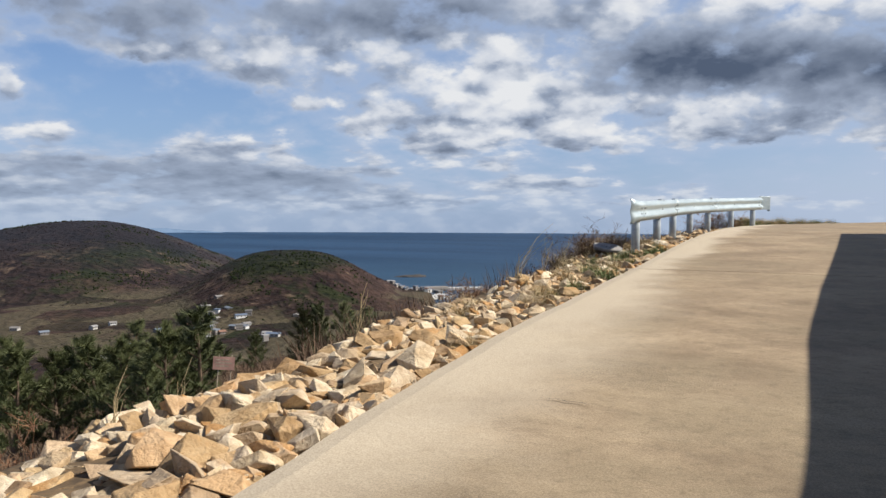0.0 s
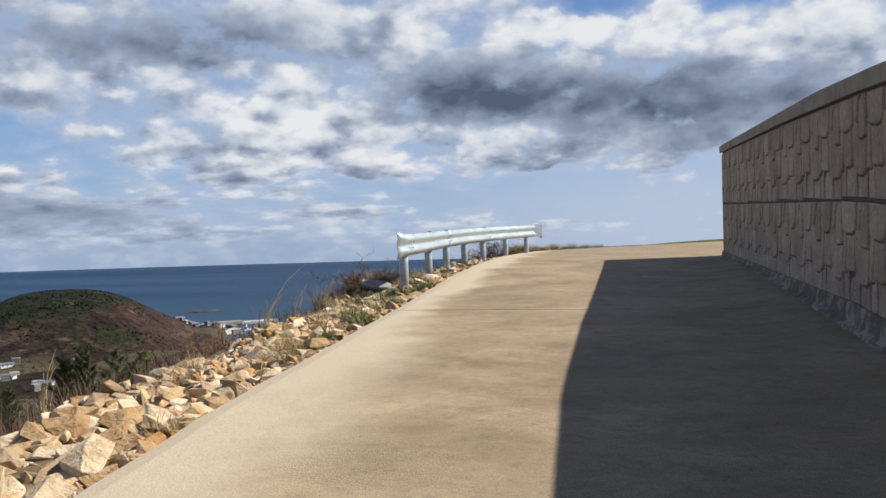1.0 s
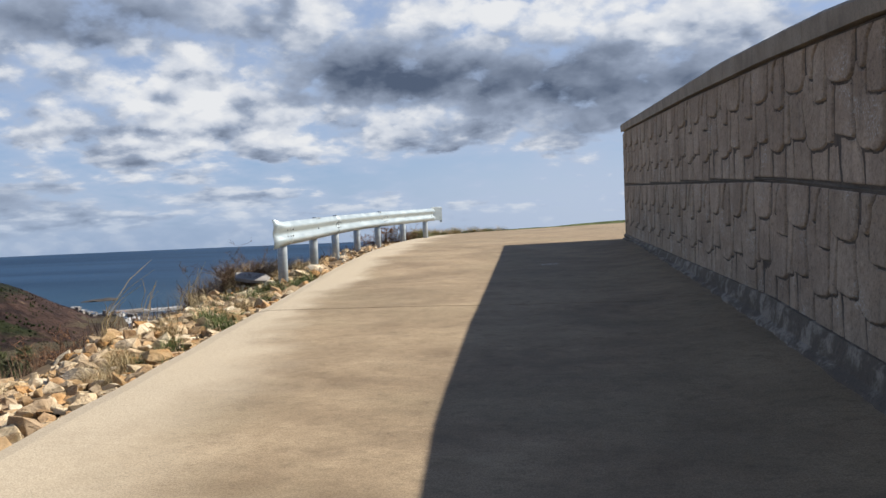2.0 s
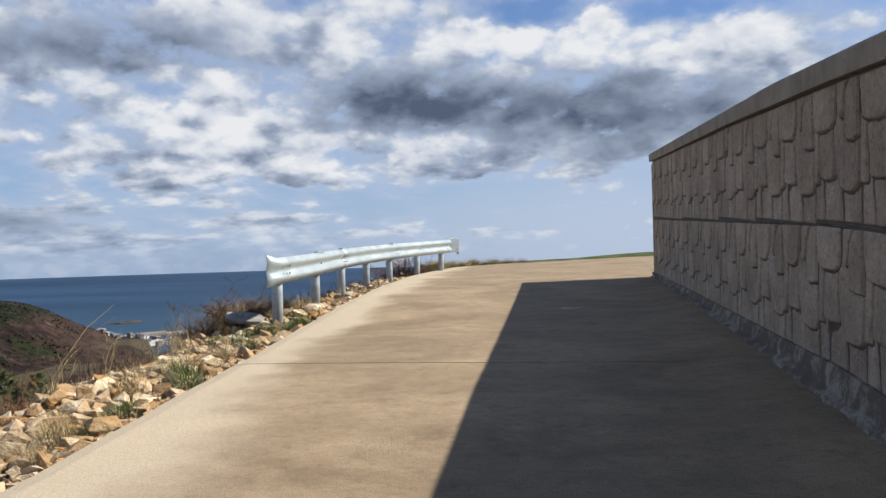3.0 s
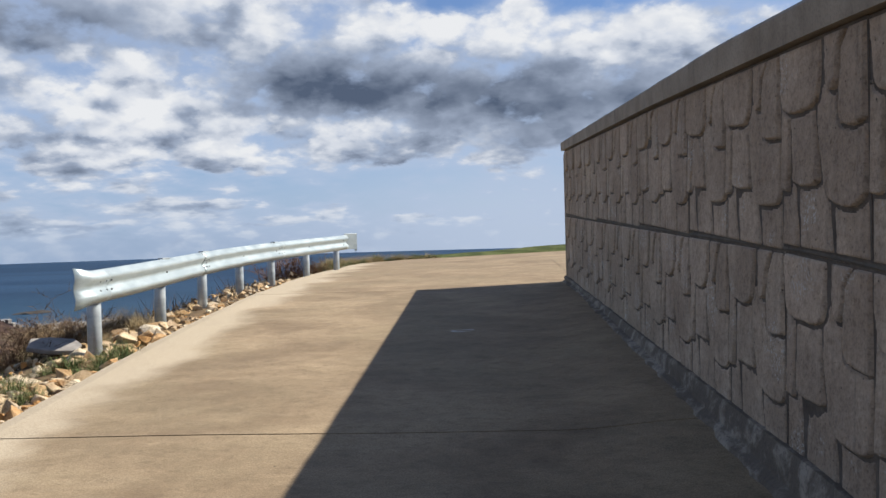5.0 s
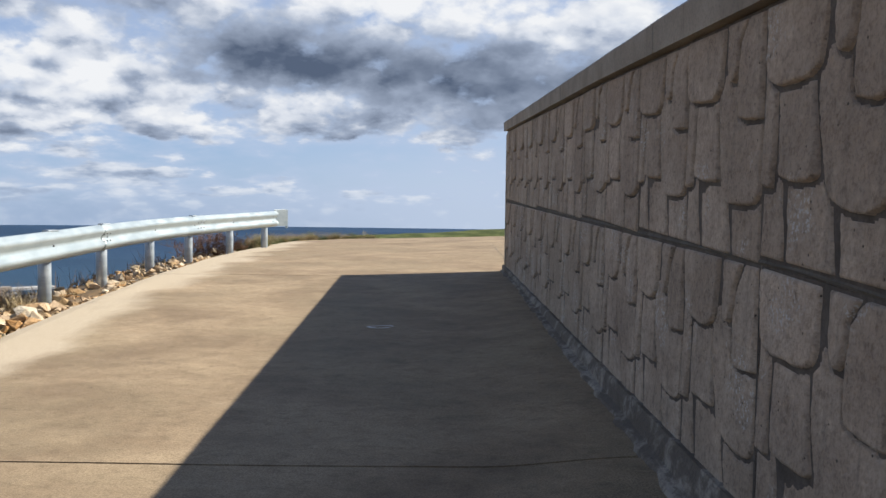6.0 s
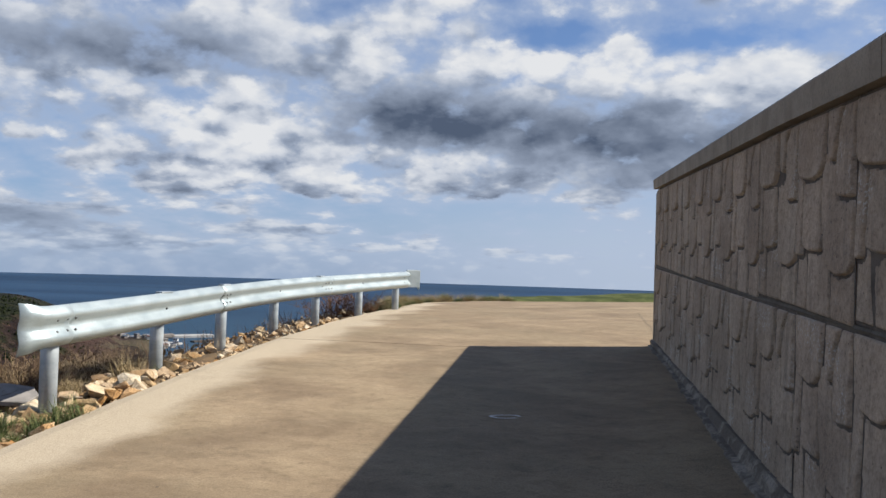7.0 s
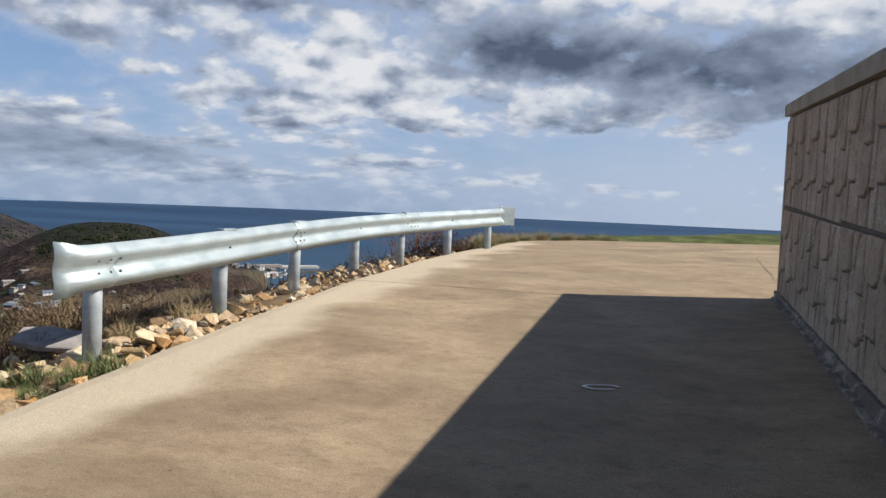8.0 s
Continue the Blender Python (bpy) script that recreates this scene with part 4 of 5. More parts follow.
def build_rail():
    rail = empty("guardrail", pose(-5.8, 0, road_z(-5.2, 0)))
    tagged(rail, "galvanised steel W-beam guardrail on seven round posts", "guardrail")

    def keep(ob):
        ob.matrix_parent_inverse = rail.matrix_world.inverted()
        return ob

    splice = [-5.20, -1.3, 2.7, 6.35]
    for n, (a, b) in enumerate(zip(splice, splice[1:])):
        notch = (lambda t: 0.05 * math.sin(t * 9.4) + 0.03) if n == 2 else None
        keep(part("beam", beam_mesh(a - 0.14, b + 0.14, 0.006 * (n % 2), skew=notch), M_ZINC, rail, smooth=True))
    end = beam_mesh(-5.60, -5.02, 0.013, flare=lambda t: (0.05 * (1 - ease(t, 0.0, 0.3)), 0.30 + 0.70 * ease(t, 0.0, 0.42), 0.26 * (1 - ease(t, 0.0, 0.45))))
    keep(part("end_terminal", end, M_ZINC, rail, "flared bright end piece of the beam", smooth=True))
    # a flat plate closes the far end, turned across the beam, its outer edge bent back
    x = rail_line(6.45) + 0.05
    bm = bmesh.new()
    box(bm, (0.0, -0.006, -0.19), (0.38, 0.006, 0.21), 0.004)
    box(bm, (0.370, 0.006, -0.24), (0.382, 0.11, 0.20), 0.004)
    plate = keep(part("end_terminal", bm, M_ZINC, rail, "flat bright end plate"))
    plate.matrix_world = pose(x, 6.52, rail_top(6.5) - 0.16, 0, 0, 42)
    # bracket ears over some of the posts
    for n in (1, 2, 4):
        y = POSTS[n][1]
        bm = bmesh.new()
        box(bm, (rail_line(y) + 0.02, y - 0.13, rail_top(y) + 0.004), (rail_line(y) + 0.10, y + 0.13, rail_top(y) + 0.024), 0.004)
        keep(part("bracket", bm, M_POST, rail))
    for n, (x, y) in enumerate(POSTS):
        low = road_z(-5.1, y) - 0.62
        bm = bmesh.new()
        top = rail_top(y) - 0.035
        made = tube(bm, [(x, y, low), (x, y, top - 0.012), (x, y, top)], [0.076, 0.076, 0.062], 24)
        post = keep(part("post", bm, M_POST, rail, smooth=False))
        post.data.polygons.foreach_set("use_smooth", [len(p.vertices) == 4 for p in post.data.polygons])
        bm = bmesh.new()
        box(bm, (x + 0.06, y - 0.035, rail_top(y) - 0.26), (rail_line(y) + 0.086, y + 0.035, rail_top(y) - 0.08), 0.006)
        keep(part("spacer_block", bm, M_POST, rail))
    for y in (-5.22, -5.08, -4.96, -1.42, -1.30, -1.18, 2.58, 2.70, 2.82, 6.2):
        for h in (-0.118, -0.222):
            bm = bmesh.new()
            bolt_head(bm, (rail_line(y) + 0.078 + 0.058, y, rail_top(y) + h))
            keep(part("bolt", bm, M_BOLT, rail))
    for y in (-3.08, -1.215, 0.79, 2.5, 4.24):
        bm = bmesh.new()
        bolt_head(bm, (rail_line(y) + 0.078 + 0.022, y, rail_top(y) - 0.17), 0.016)
        keep(part("bolt", bm, M_BOLT, rail))


build_rail()


# ---- rubble along the road ----
def rock_mesh(seed, mat):
    rng = random.Random(seed)
    bm = bmesh.new()
    sx, sy, sz = 1.0, rng.uniform(0.6, 0.95), rng.uniform(0.38, 0.75)
    for _ in range(rng.randint(11, 17)):
        v = Vector((rng.gauss(0, 1), rng.gauss(0, 1), rng.gauss(0, 1))).normalized()
        c = max(abs(v.x), abs(v.y), abs(v.z))
        v = v.lerp(v / c, 0.72) * rng.uniform(0.72, 1.12)
        bm.verts.new((v.x * sx * 0.5, v.y * sy * 0.5, v.z * sz * 0.5))
    hull = bmesh.ops.convex_hull(bm, input=bm.verts)
    bmesh.ops.delete(bm, geom=list({g for g in hull["geom_unused"] + hull["geom_interior"] if isinstance(g, bmesh.types.BMVert)}), context="VERTS")
    bmesh.ops.dissolve_limit(bm, angle_limit=radians(9), verts=bm.verts, edges=bm.edges)
    bmesh.ops.bevel(bm, geom=list(bm.edges), offset=0.012, segments=1, affect="EDGES", clamp_overlap=True)
    bmesh.ops.triangulate(bm, faces=[f for f in bm.faces if len(f.verts) > 4])
    return mesh_of(bm, "stone", mat)


def bank_z(x, y):
    """Top of the rubble: a ragged shoulder beside the road."""
    s = road_left(y) - x
    bulge = 0.10 * noise.noise((x * 0.9, y * 0.6, 11)) + 0.05 * noise.noise((x * 2.4, y * 2.0, 12))
    return road_z(-5.0, y) - 0.10 - 0.07 * s - 0.55 * max(0, s - 1.35 - 0.25 * ease(-y, 13, 16) + 0.4 * noise.noise((0, y * 0.3, 4))) + bulge * min(1, s * 2)


def build_rubble():
    rng = random.Random(21)
    nx, ny = 26, 150
    verts, faces = [], []
    for j in range(ny + 1):
        y = -27.0 + 42.0 * j / ny
        for i in range(nx + 1):
            x = road_left(y) + 0.02 - 5.2 * (i / nx) ** 1.3
            verts.append((x, y, bank_z(x, y) - 0.10))
    for j in range(ny):
        for i in range(nx):
            a = j * (nx + 1) + i
            faces.append((a, a + nx + 1, a + nx + 2, a + 1))
    bank = raw("rubble_bank", verts, faces, M_SOIL, smooth=True)
    tagged(bank, "bank of broken yellow stone beside the road", "embankment", kind="structure")
    meshes = [rock_mesh(100 + i, M_STONE) for i in range(24)]
    spots = []
    grid = {}
    tries = 0
    def room(x, y, size):
        """Books the spot if no other stone is too near."""
        cell = (int(x * 4), int(y * 4))
        close = [q for a in (-1, 0, 1) for b in (-1, 0, 1) for q in grid.get((cell[0] + a, cell[1] + b), ())]
        if any(math.hypot(q[0] - x, q[1] - y) < 0.20 * (q[2] + size) for q in close):
            return
        spots.append((x, y, size))
        grid.setdefault(cell, []).append((x, y, size))

    for _ in range(12000):                     # the big blocks at the foot of the climb
        y, s, size = rng.uniform(-20.0, -12.5), 0.05 + 4.4 * rng.random(), 0.15 + 0.25 * rng.random() ** 1.4
        room(road_left(y) - s - size * 0.42, y, size)
    while len(spots) < 5600 and tries < 260000:
        tries += 1
        y = rng.uniform(-25.5, 10.5)
        s = 0.02 + (4.6 if y < -12 else 3.0) * rng.random() ** 1.15
        thin = 1.0 if y < -6.2 else (0.22 if y < -1 else 0.10)
        if rng.random() > thin or (y > -6 and s > 0.95):
            continue
        # the stones are large at the foot of the climb and smaller further up
        big = 0.37 if y < -13 else (0.26 if y < -7 else 0.23)
        size = 0.09 + (big - 0.09) * rng.random() ** 1.6
        x = road_left(y) - s - size * 0.42
        room(x, y, size)
    spots += [(-6.02, -5.0, 0.34), (-5.62, -4.55, 0.30), (-5.55, -4.2, 0.26), (-5.95, -4.62, 0.24), (-5.72, -3.75, 0.30), (-5.6, -3.35, 0.28), (-5.75, -2.85, 0.26), (-5.62, -5.6, 0.26)]
    # the ones by the near stretch of the walk are stones of their own
    near = sorted(spots, key=lambda q: -q[2] * (1.5 if -18.5 < q[1] < -3 else 0.7) * (1 if q[0] > -6.9 else 0.4))
    loose, rest = near[:300], near[300:]

    def matrix(x, y, size):
        m = pose(x, y, bank_z(x, y) + size * rng.uniform(-0.06, 0.14), rng.uniform(-28, 28), rng.uniform(-28, 28), rng.uniform(0, 360))
        return m @ Matrix.Diagonal((size * rng.uniform(0.95, 1.35), size * rng.uniform(0.9, 1.2), size * rng.uniform(0.9, 1.25), 1))

    for x, y, size in loose:
        ob = new("stone", meshes[rng.randrange(24)])
        ob.parent = bank
        ob.matrix_world = matrix(x, y, size)
    small = [rock_mesh(300 + i, M_STONE) for i in range(8)]
    shapes = []
    for me in small:
        shapes.append(([v.co.copy() for v in me.vertices], [tuple(p.vertices) for p in me.polygons]))
    verts, faces = [], []

    def pour(m, shape):
        base = len(verts)
        verts.extend(tuple(m @ v) for v in shape[0])
        faces.extend(tuple(base + i for i in f) for f in shape[1])

    for x, y, size in rest:
        pour(matrix(x, y, size), shapes[rng.randrange(8)])
    for _ in range(5200):                     # chips between the stones
        y = rng.uniform(-25.5, -5.0) if rng.random() < 0.85 else rng.uniform(-5.0, 9.0)
        x = road_left(y) - 0.02 - (4.0 if y < -12 else 1.9) * rng.random() ** 1.2
        size = rng.uniform(0.035, 0.10)
        pour(pose(x, y, bank_z(x, y) - 0.05 + rng.random() * 0.05, rng.uniform(0, 90), rng.uniform(0, 90), rng.uniform(0, 360)) @ Matrix.Diagonal((size * 1.3, size, size, 1)), shapes[rng.randrange(8)])
    rubble = raw("rubble", verts, faces, M_STONES, bank)
    rubble["kind"] = "stuff"
    for me in small:
        bpy.data.meshes.remove(me)


M_SOIL = material("bank_soil", flat_look((0.15, 0.105, 0.06), 0.5, 9.0), 0.95)
build_rubble()

# the slate slab that leans behind the first post
bm = bmesh.new()
pts = [(-0.46, -0.19), (-0.10, -0.27), (0.34, -0.22), (0.47, 0.02), (0.36, 0.24), (-0.05, 0.27), (-0.40, 0.16)]
for zz in (-0.035, 0.035):
    bm.faces.new([bm.verts.new((x + 0.02 * zz * 10, y, zz)) for x, y in pts])
bm.verts.ensure_lookup_table()
for i in range(7):
    bm.faces.new((bm.verts[i], bm.verts[(i + 1) % 7], bm.verts[7 + (i + 1) % 7], bm.verts[7 + i]))
bmesh.ops.recalc_face_normals(bm, faces=bm.faces)
bmesh.ops.bevel(bm, geom=list(bm.edges), offset=0.012, segments=1, affect="EDGES")
slab = part("stone_slab", bm, M_SLAB)
slab.matrix_world = pose(-6.36, -4.96, -0.36, 17, 8, 31) @ Matrix.Diagonal((0.62, 0.72, 0.8, 1))
tagged(slab, "flat dark grey slab leaning on the rubble", "stone")


# ---- grass and shrubs ----
def blades(seed, count, height, spread, width, droop):
    """A tuft of bent grass blades."""
    rng = random.Random(seed)
    verts, faces = [], []
    for _ in range(count):
        a, lean = rng.uniform(0, 2 * math.pi), rng.uniform(0.15, 1.0) * droop
        r = spread * math.sqrt(rng.random())
        b = rng.uniform(0, 2 * math.pi)
        h = height * rng.uniform(0.45, 1.0)
        root = Vector((r * math.cos(b), r * math.sin(b), -0.03))
        out = Vector((math.cos(a), math.sin(a), 0))
        side = Vector((-math.sin(a), math.cos(a), 0)) * width / 2
        base = len(verts)
        for i in range(4):
            t = i / 3
            p = root + out * (lean * h * t * t) + Vector((0, 0, h * t * (1 - 0.35 * lean * t)))
            w = side * (1 - t * 0.9)
            verts += [tuple(p - w), tuple(p + w)]
        faces += [(base + 2 * i, base + 2 * i + 1, base + 2 * i + 3, base + 2 * i + 2) for i in range(3)]
    return verts, faces


def tuft(name, label, mat, seed, count, height, spread, width, droop):
    v, f = blades(seed, count, height, spread, width, droop)
    ob = raw(name, v, f, mat)
    return tagged(ob, label, "grass", "tufts along the rubble")


def build_tufts():
    rng = random.Random(8)
    green = [tuft("grass_tuft", "tuft of green grass among the stones", M_GRASS, 50 + i, 210, 0.34, 0.15, 0.011, 1.2) for i in range(3)]
    dry = [tuft("dry_grass_tuft", "tuft of straw-dry grass among the stones", M_STRAW, 60 + i, 200, 0.42, 0.17, 0.009, 1.4) for i in range(3)]
    spots = []
    for y, s, k in ((-9.05, 0.35, 0), (-8.7, 0.55, 0), (-8.3, 0.30, 0), (-9.5, 0.7, 1), (-9.9, 0.45, 0), (-10.3, 0.8, 1), (-10.8, 0.5, 1), (-7.3, 0.3, 0), (-7.7, 0.5, 1), (-6.9, 0.62, 0), (-5.75, 0.35, 0), (-5.9, 0.6, 0), (-6.15, 0.42, 0), (-5.65, 0.15, 0), (-5.95, 0.2, 0), (-6.3, 0.2, 0), (-6.05, 0.75, 0), (-5.8, 0.5, 0), (-3.2, 0.55, 0), (-3.5, 0.75, 1), (-13.6, 0.18, 1), (-14.4, 0.3, 0), (-12.2, 0.9, 1), (-11.6, 1.1, 1), (-8.0, 1.0, 1), (-7.1, 1.1, 1), (-6.4, 1.1, 0), (-4.4, 0.9, 1), (-2.2, 0.7, 1), (-9.3, 0.15, 0), (-8.9, 0.9, 1), (-10.6, 0.2, 0), (-11.3, 0.3, 1), (-11.1, 0.55, 1), (-10.95, 0.3, 0), (-10.9, 0.75, 0), (-10.7, 0.45, 0), (-10.5, 0.65, 1), (-10.45, 0.35, 0), (-10.2, 0.3, 0), (-10.0, 0.2, 0), (8.9, 0.0, 0), (9.1, -0.05, 0), (9.3, 0.1, 0), (9.2, 0.0, 1), (11.9, 0.1, 0), (12.1, 0.0, 0), (12.3, 0.15, 1), (12.4, 0.05, 0), (12.6, 0.1, 1)):
        spots.append((road_left(y) - s, y, k, rng.uniform(0.5, 0.8) if -12 < y < -9.8 else rng.uniform(0.65, 1.05)))
    for i in range(90):                       # fringe along the crest edge
        y = 5.6 + 7.6 * rng.random()
        spots.append((road_left(y) - rng.uniform(0.0, 0.5), y, 1 if rng.random() < 0.5 else 0, rng.uniform(0.7, 1.25)))
    for i in range(34):
        y = rng.uniform(-24, 3)
        spots.append((road_left(y) - rng.uniform(1.2, 2.6), y, 1, rng.uniform(0.5, 0.9)))
    used = set()
    for x, y, k, size in spots:
        pick = rng.randrange(3)
        ob = (green, dry)[k][pick]
        m = pose(x, y, max(bank_z(x, y) - 0.02, road_z(x, y) - 0.07 if y > 7 else -9), 0, 0, rng.uniform(0, 360)) @ Matrix.Diagonal((size, size, size, 1))
        if ob.name in used:
            copy_thing(ob, m)
        else:
            used.add(ob.name)
            ob.matrix_world = m


def build_thicket():
    """Tangled dead grass and thin canes behind the rail's first posts."""
    rng = random.Random(19)
    v, f = blades(90, 900, 0.62, 0.42, 0.010, 1.7)
    first = tagged(raw("dry_thicket", v, f, M_THICKET), "tangle of dead tan grass behind the rail", "grass", "dead grass behind the rail")
    for n, (x, y, size) in enumerate(((-6.75, -4.1, 1.0), (-6.95, -3.5, 1.05), (-6.6, -3.0, 0.8), (-7.2, -4.4, 1.1), (-7.3, -2.8, 1.0), (-6.7, -2.2, 0.7))):
        m = pose(x, y, bank_z(x, y) - 0.05, 0, 0, rng.uniform(0, 360)) @ Matrix.Diagonal((size, size, size, 1))
        if n:
            copy_thing(first, m)
        else:
            first.matrix_world = m


def build_stalks():
    """Tall dry stems that stand out against the sea."""
    rng = random.Random(15)
    for x, y, h, lean in ((-6.75, -12.9, 0.75, 0.25), (-6.85, -12.7, 0.6, 0.1), (-6.3, -9.6, 0.95, 0.65), (-6.5, -9.2, 0.8, 0.4), (-6.2, -8.9, 0.65, 0.3), (-6.9, -15.2, 0.6, 0.2), (-6.7, -16.0, 0.55, 0.25), (-6.6, -7.2, 0.7, 0.35), (-6.7, -6.6, 0.8, 0.3)):
        clump = empty("dry_stalks", pose(x, y, bank_z(x, y) - 0.04))
        a = rng.uniform(-0.5, 0.5)
        for i in range(5):
            bm = bmesh.new()
            b, hh = a + rng.uniform(-1.2, 1.2), h * rng.uniform(0.5, 1.0)
            pts = [(rng.uniform(-0.04, 0.04) + lean * hh * t * t * math.cos(b), lean * hh * t * t * math.sin(b), hh * (t - 0.12 * lean * t * t)) for t in (0, 0.25, 0.5, 0.75, 1)]
            tube(bm, pts, [0.005, 0.004, 0.0035, 0.003, 0.0015], 4)
            part("stem", bm, M_STRAW, clump)
        tagged(clump, "tall bent dry grass stems", "grass", "dry stems on the bank")


def twigs(bm, rng, start, way, length, radius, depth):
    pts, rad = [start], [radius]
    p, d = start.copy(), way.normalized()
    for i in range(3):
        d = (d + Vector((rng.gauss(0, 0.17), rng.gauss(0, 0.17), rng.gauss(0.03, 0.12)))).normalized()
        p = p + d * length / 3
        pts.append(p.copy())
        rad.append(radius * (1 - 0.24 * (i + 1)))
    tube(bm, pts, rad, 3, cap=False)
    if depth:
        for _ in range(rng.randint(3, 5)):
            i = rng.randint(1, 3)
            w = (d + Vector((rng.gauss(0, 0.75), rng.gauss(0, 0.75), rng.gauss(0.25, 0.4)))).normalized()
            twigs(bm, rng, pts[i], w, length * rng.uniform(0.4, 0.7), max(rad[i] * 0.66, 0.0042), depth - 1)


def shrub(name, label, mat, seed, stems, height, group):
    rng = random.Random(seed)
    ob = empty(name)
    for s in range(stems):
        bm = bmesh.new()
        a = rng.uniform(0, 2 * math.pi)
        twigs(bm, rng, Vector((rng.uniform(-0.1, 0.1), rng.uniform(-0.1, 0.1), 0)), Vector((math.cos(a) * 0.75, math.sin(a) * 0.75, 1)), height * rng.uniform(0.5, 0.8), 0.015, 3)
        part("stem", bm, mat, ob)
    return tagged(ob, label, "shrub", group)


def build_shrubs():
    rng = random.Random(31)
    kinds = [shrub("bare_shrub", "bare brown twiggy shrub on the bank", M_TWIG, 70 + i, 8, 1.0, "bare shrubs on the bank") for i in range(3)]
    rust = [shrub("rusty_shrub", "reddish dry twiggy shrub behind the rail", M_RUSTTWIG, 80 + i, 9, 0.75, "reddish shrubs") for i in range(2)]
    spots = [(-6.75, -4.4, 0, 1.1), (-6.9, -4.0, 1, 1.2), (-7.0, -4.7, 2, 1.2), (-6.7, -3.6, 1, 1.0), (-7.1, -3.9, 0, 1.2), (-7.3, -4.4, 2, 1.3), (-6.8, -3.0, 0, 1.0), (-7.0, -6.3, 0, 1.0), (-6.9, -7.1, 1, 0.9), (-7.3, -5.6, 2, 1.0), (-7.1, -4.3, 0, 0.95), (-7.0, -3.6, 1, 0.95), (-7.4, -3.9, 2, 1.1), (-7.2, -4.9, 1, 0.9), (-7.6, -4.6, 0, 1.0), (-7.1, -2.6, 2, 0.7), (-6.8, -8.0, 0, 0.8), (-7.2, -9.2, 2, 0.9), (-7.6, -10.6, 1, 1.0), (-8.2, -12.2, 0, 1.0), (-8.6, -14.0, 2, 1.0), (-8.8, -15.5, 1, 1.0), (-9.2, -17.0, 0, 1.1), (-9.0, -18.0, 2, 1.0), (-7.9, -7.8, 2, 1.0), (-8.2, -9.4, 0, 1.1), (-6.5, 2.2, 1, 0.7), (-6.3, 3.0, 0, 0.75), (-6.1, 3.6, 2, 0.7), (-9.6, -11.0, 1, 1.3), (-9.9, -13.2, 2, 1.3)]
    for i in range(30):
        spots.append((rng.uniform(-14, -8.5), rng.uniform(-20, 4), rng.randrange(3), rng.uniform(0.5, 0.9)))
    used = set()
    spots = [(x, y, k, size * (0.62 if x > -8 else 0.75)) for x, y, k, size in spots if not (x < -8.0 and -17.5 < y < -12.5)]
    red = [(-6.0, 4.6, 0, 0.9), (-5.75, 5.1, 1, 0.9), (-6.15, 3.9, 1, 0.8), (-5.5, 5.6, 0, 0.7)] + [(-7.3, -8.6, 0, 0.9), (-7.5, -8.0, 1, 1.0), (-7.7, -7.4, 0, 1.0), (-7.4, -7.0, 1, 0.8), (-8.4, -18.6, 1, 1.2), (-8.6, -17.2, 0, 1.25), (-8.9, -16.2, 1, 1.3), (-8.2, -19.4, 0, 1.2), (-9.2, -15.0, 0, 1.3), (-9.4, -17.8, 1, 1.4)]
    for group, rows in ((kinds, spots), (rust, red)):
        for x, y, k, size in rows:
            ob = group[k % len(group)]
            z = bank_z(x, y) - 0.12 if x > -9 else land_z(x, y) - 0.06
            m = pose(x, y, z, 0, 0, rng.uniform(0, 360)) @ Matrix.Diagonal((size * 1.1, size * 1.1, size * 0.9, 1))
            if ob.name in used:
                copy_thing(ob, m)
            else:
                used.add(ob.name)
                ob.matrix_world = m


# ---- pines below the bank ----
def pine(seed, height):
    rng = random.Random(seed)
    tree = empty("pine_tree")
    lean = Vector((rng.uniform(-0.1, 0.1), rng.uniform(-0.1, 0.1), 1))
    stem = [lean * (height * t) + Vector((0.06 * math.sin(t * 5 + seed), 0.06 * math.cos(t * 4), 0)) for t in (-0.06, 0.25, 0.5, 0.75, 1.0)]
    bm = bmesh.new()
    tube(bm, stem, [0.085, 0.068, 0.05, 0.03, 0.008], 7)
    part("trunk", bm, M_BARK, tree)
    verts, faces = [], []

    def brush(p, d, length):
        """Needles round the end of a shoot."""
        for _ in range(30):
            w = (d * rng.uniform(0.2, 1.2) + Vector((rng.gauss(0, 0.6), rng.gauss(0, 0.6), rng.gauss(0.1, 0.55)))).normalized()
            s = w.orthogonal().normalized() * 0.011
            q = p + d * rng.uniform(-0.16, 0.05)
            base = len(verts)
            verts.extend((tuple(q - s), tuple(q + s), tuple(q + w * length * rng.uniform(0.7, 1.2))))
            faces.append((base, base + 1, base + 2))

    for i in range(24):
        t = 0.22 + 0.76 * i / 23
        p = stem[0].lerp(stem[-1], t)
        a = i * 2.4 + rng.uniform(-0.4, 0.4)
        reach = height * 0.36 * (1.08 - t) ** 0.75 * rng.uniform(0.65, 1.15) + 0.10
        d = Vector((math.cos(a), math.sin(a), 0.30 + 0.5 * t)).normalized()
        mid, tip = p + d * reach * 0.5, p + d * reach + Vector((0, 0, reach * 0.15))
        limb = bmesh.new()
        tube(limb, [p, mid, tip], [0.022, 0.014, 0.005], 4, cap=False)
        part("limb", limb, M_BARK, tree)
        for _ in range(7):
            u = rng.uniform(0.35, 1.0)
            side = Vector((rng.gauss(0, 0.5), rng.gauss(0, 0.5), rng.gauss(0.25, 0.3)))
            e = p.lerp(tip, u) + side * reach * 0.28
            brush(e, (d + side * 0.7 + Vector((0, 0, 0.35))).normalized(), 0.20)
        brush(tip, (d + Vector((0, 0, 0.5))).normalized(), 0.22)
    brush(stem[-1], Vector((0, 0, 1)), 0.22)
    raw("crown", verts, faces, M_NEEDLE, tree)
    return tagged(tree, "young dark green pine below the rubble bank", "tree", "pines below the bank")


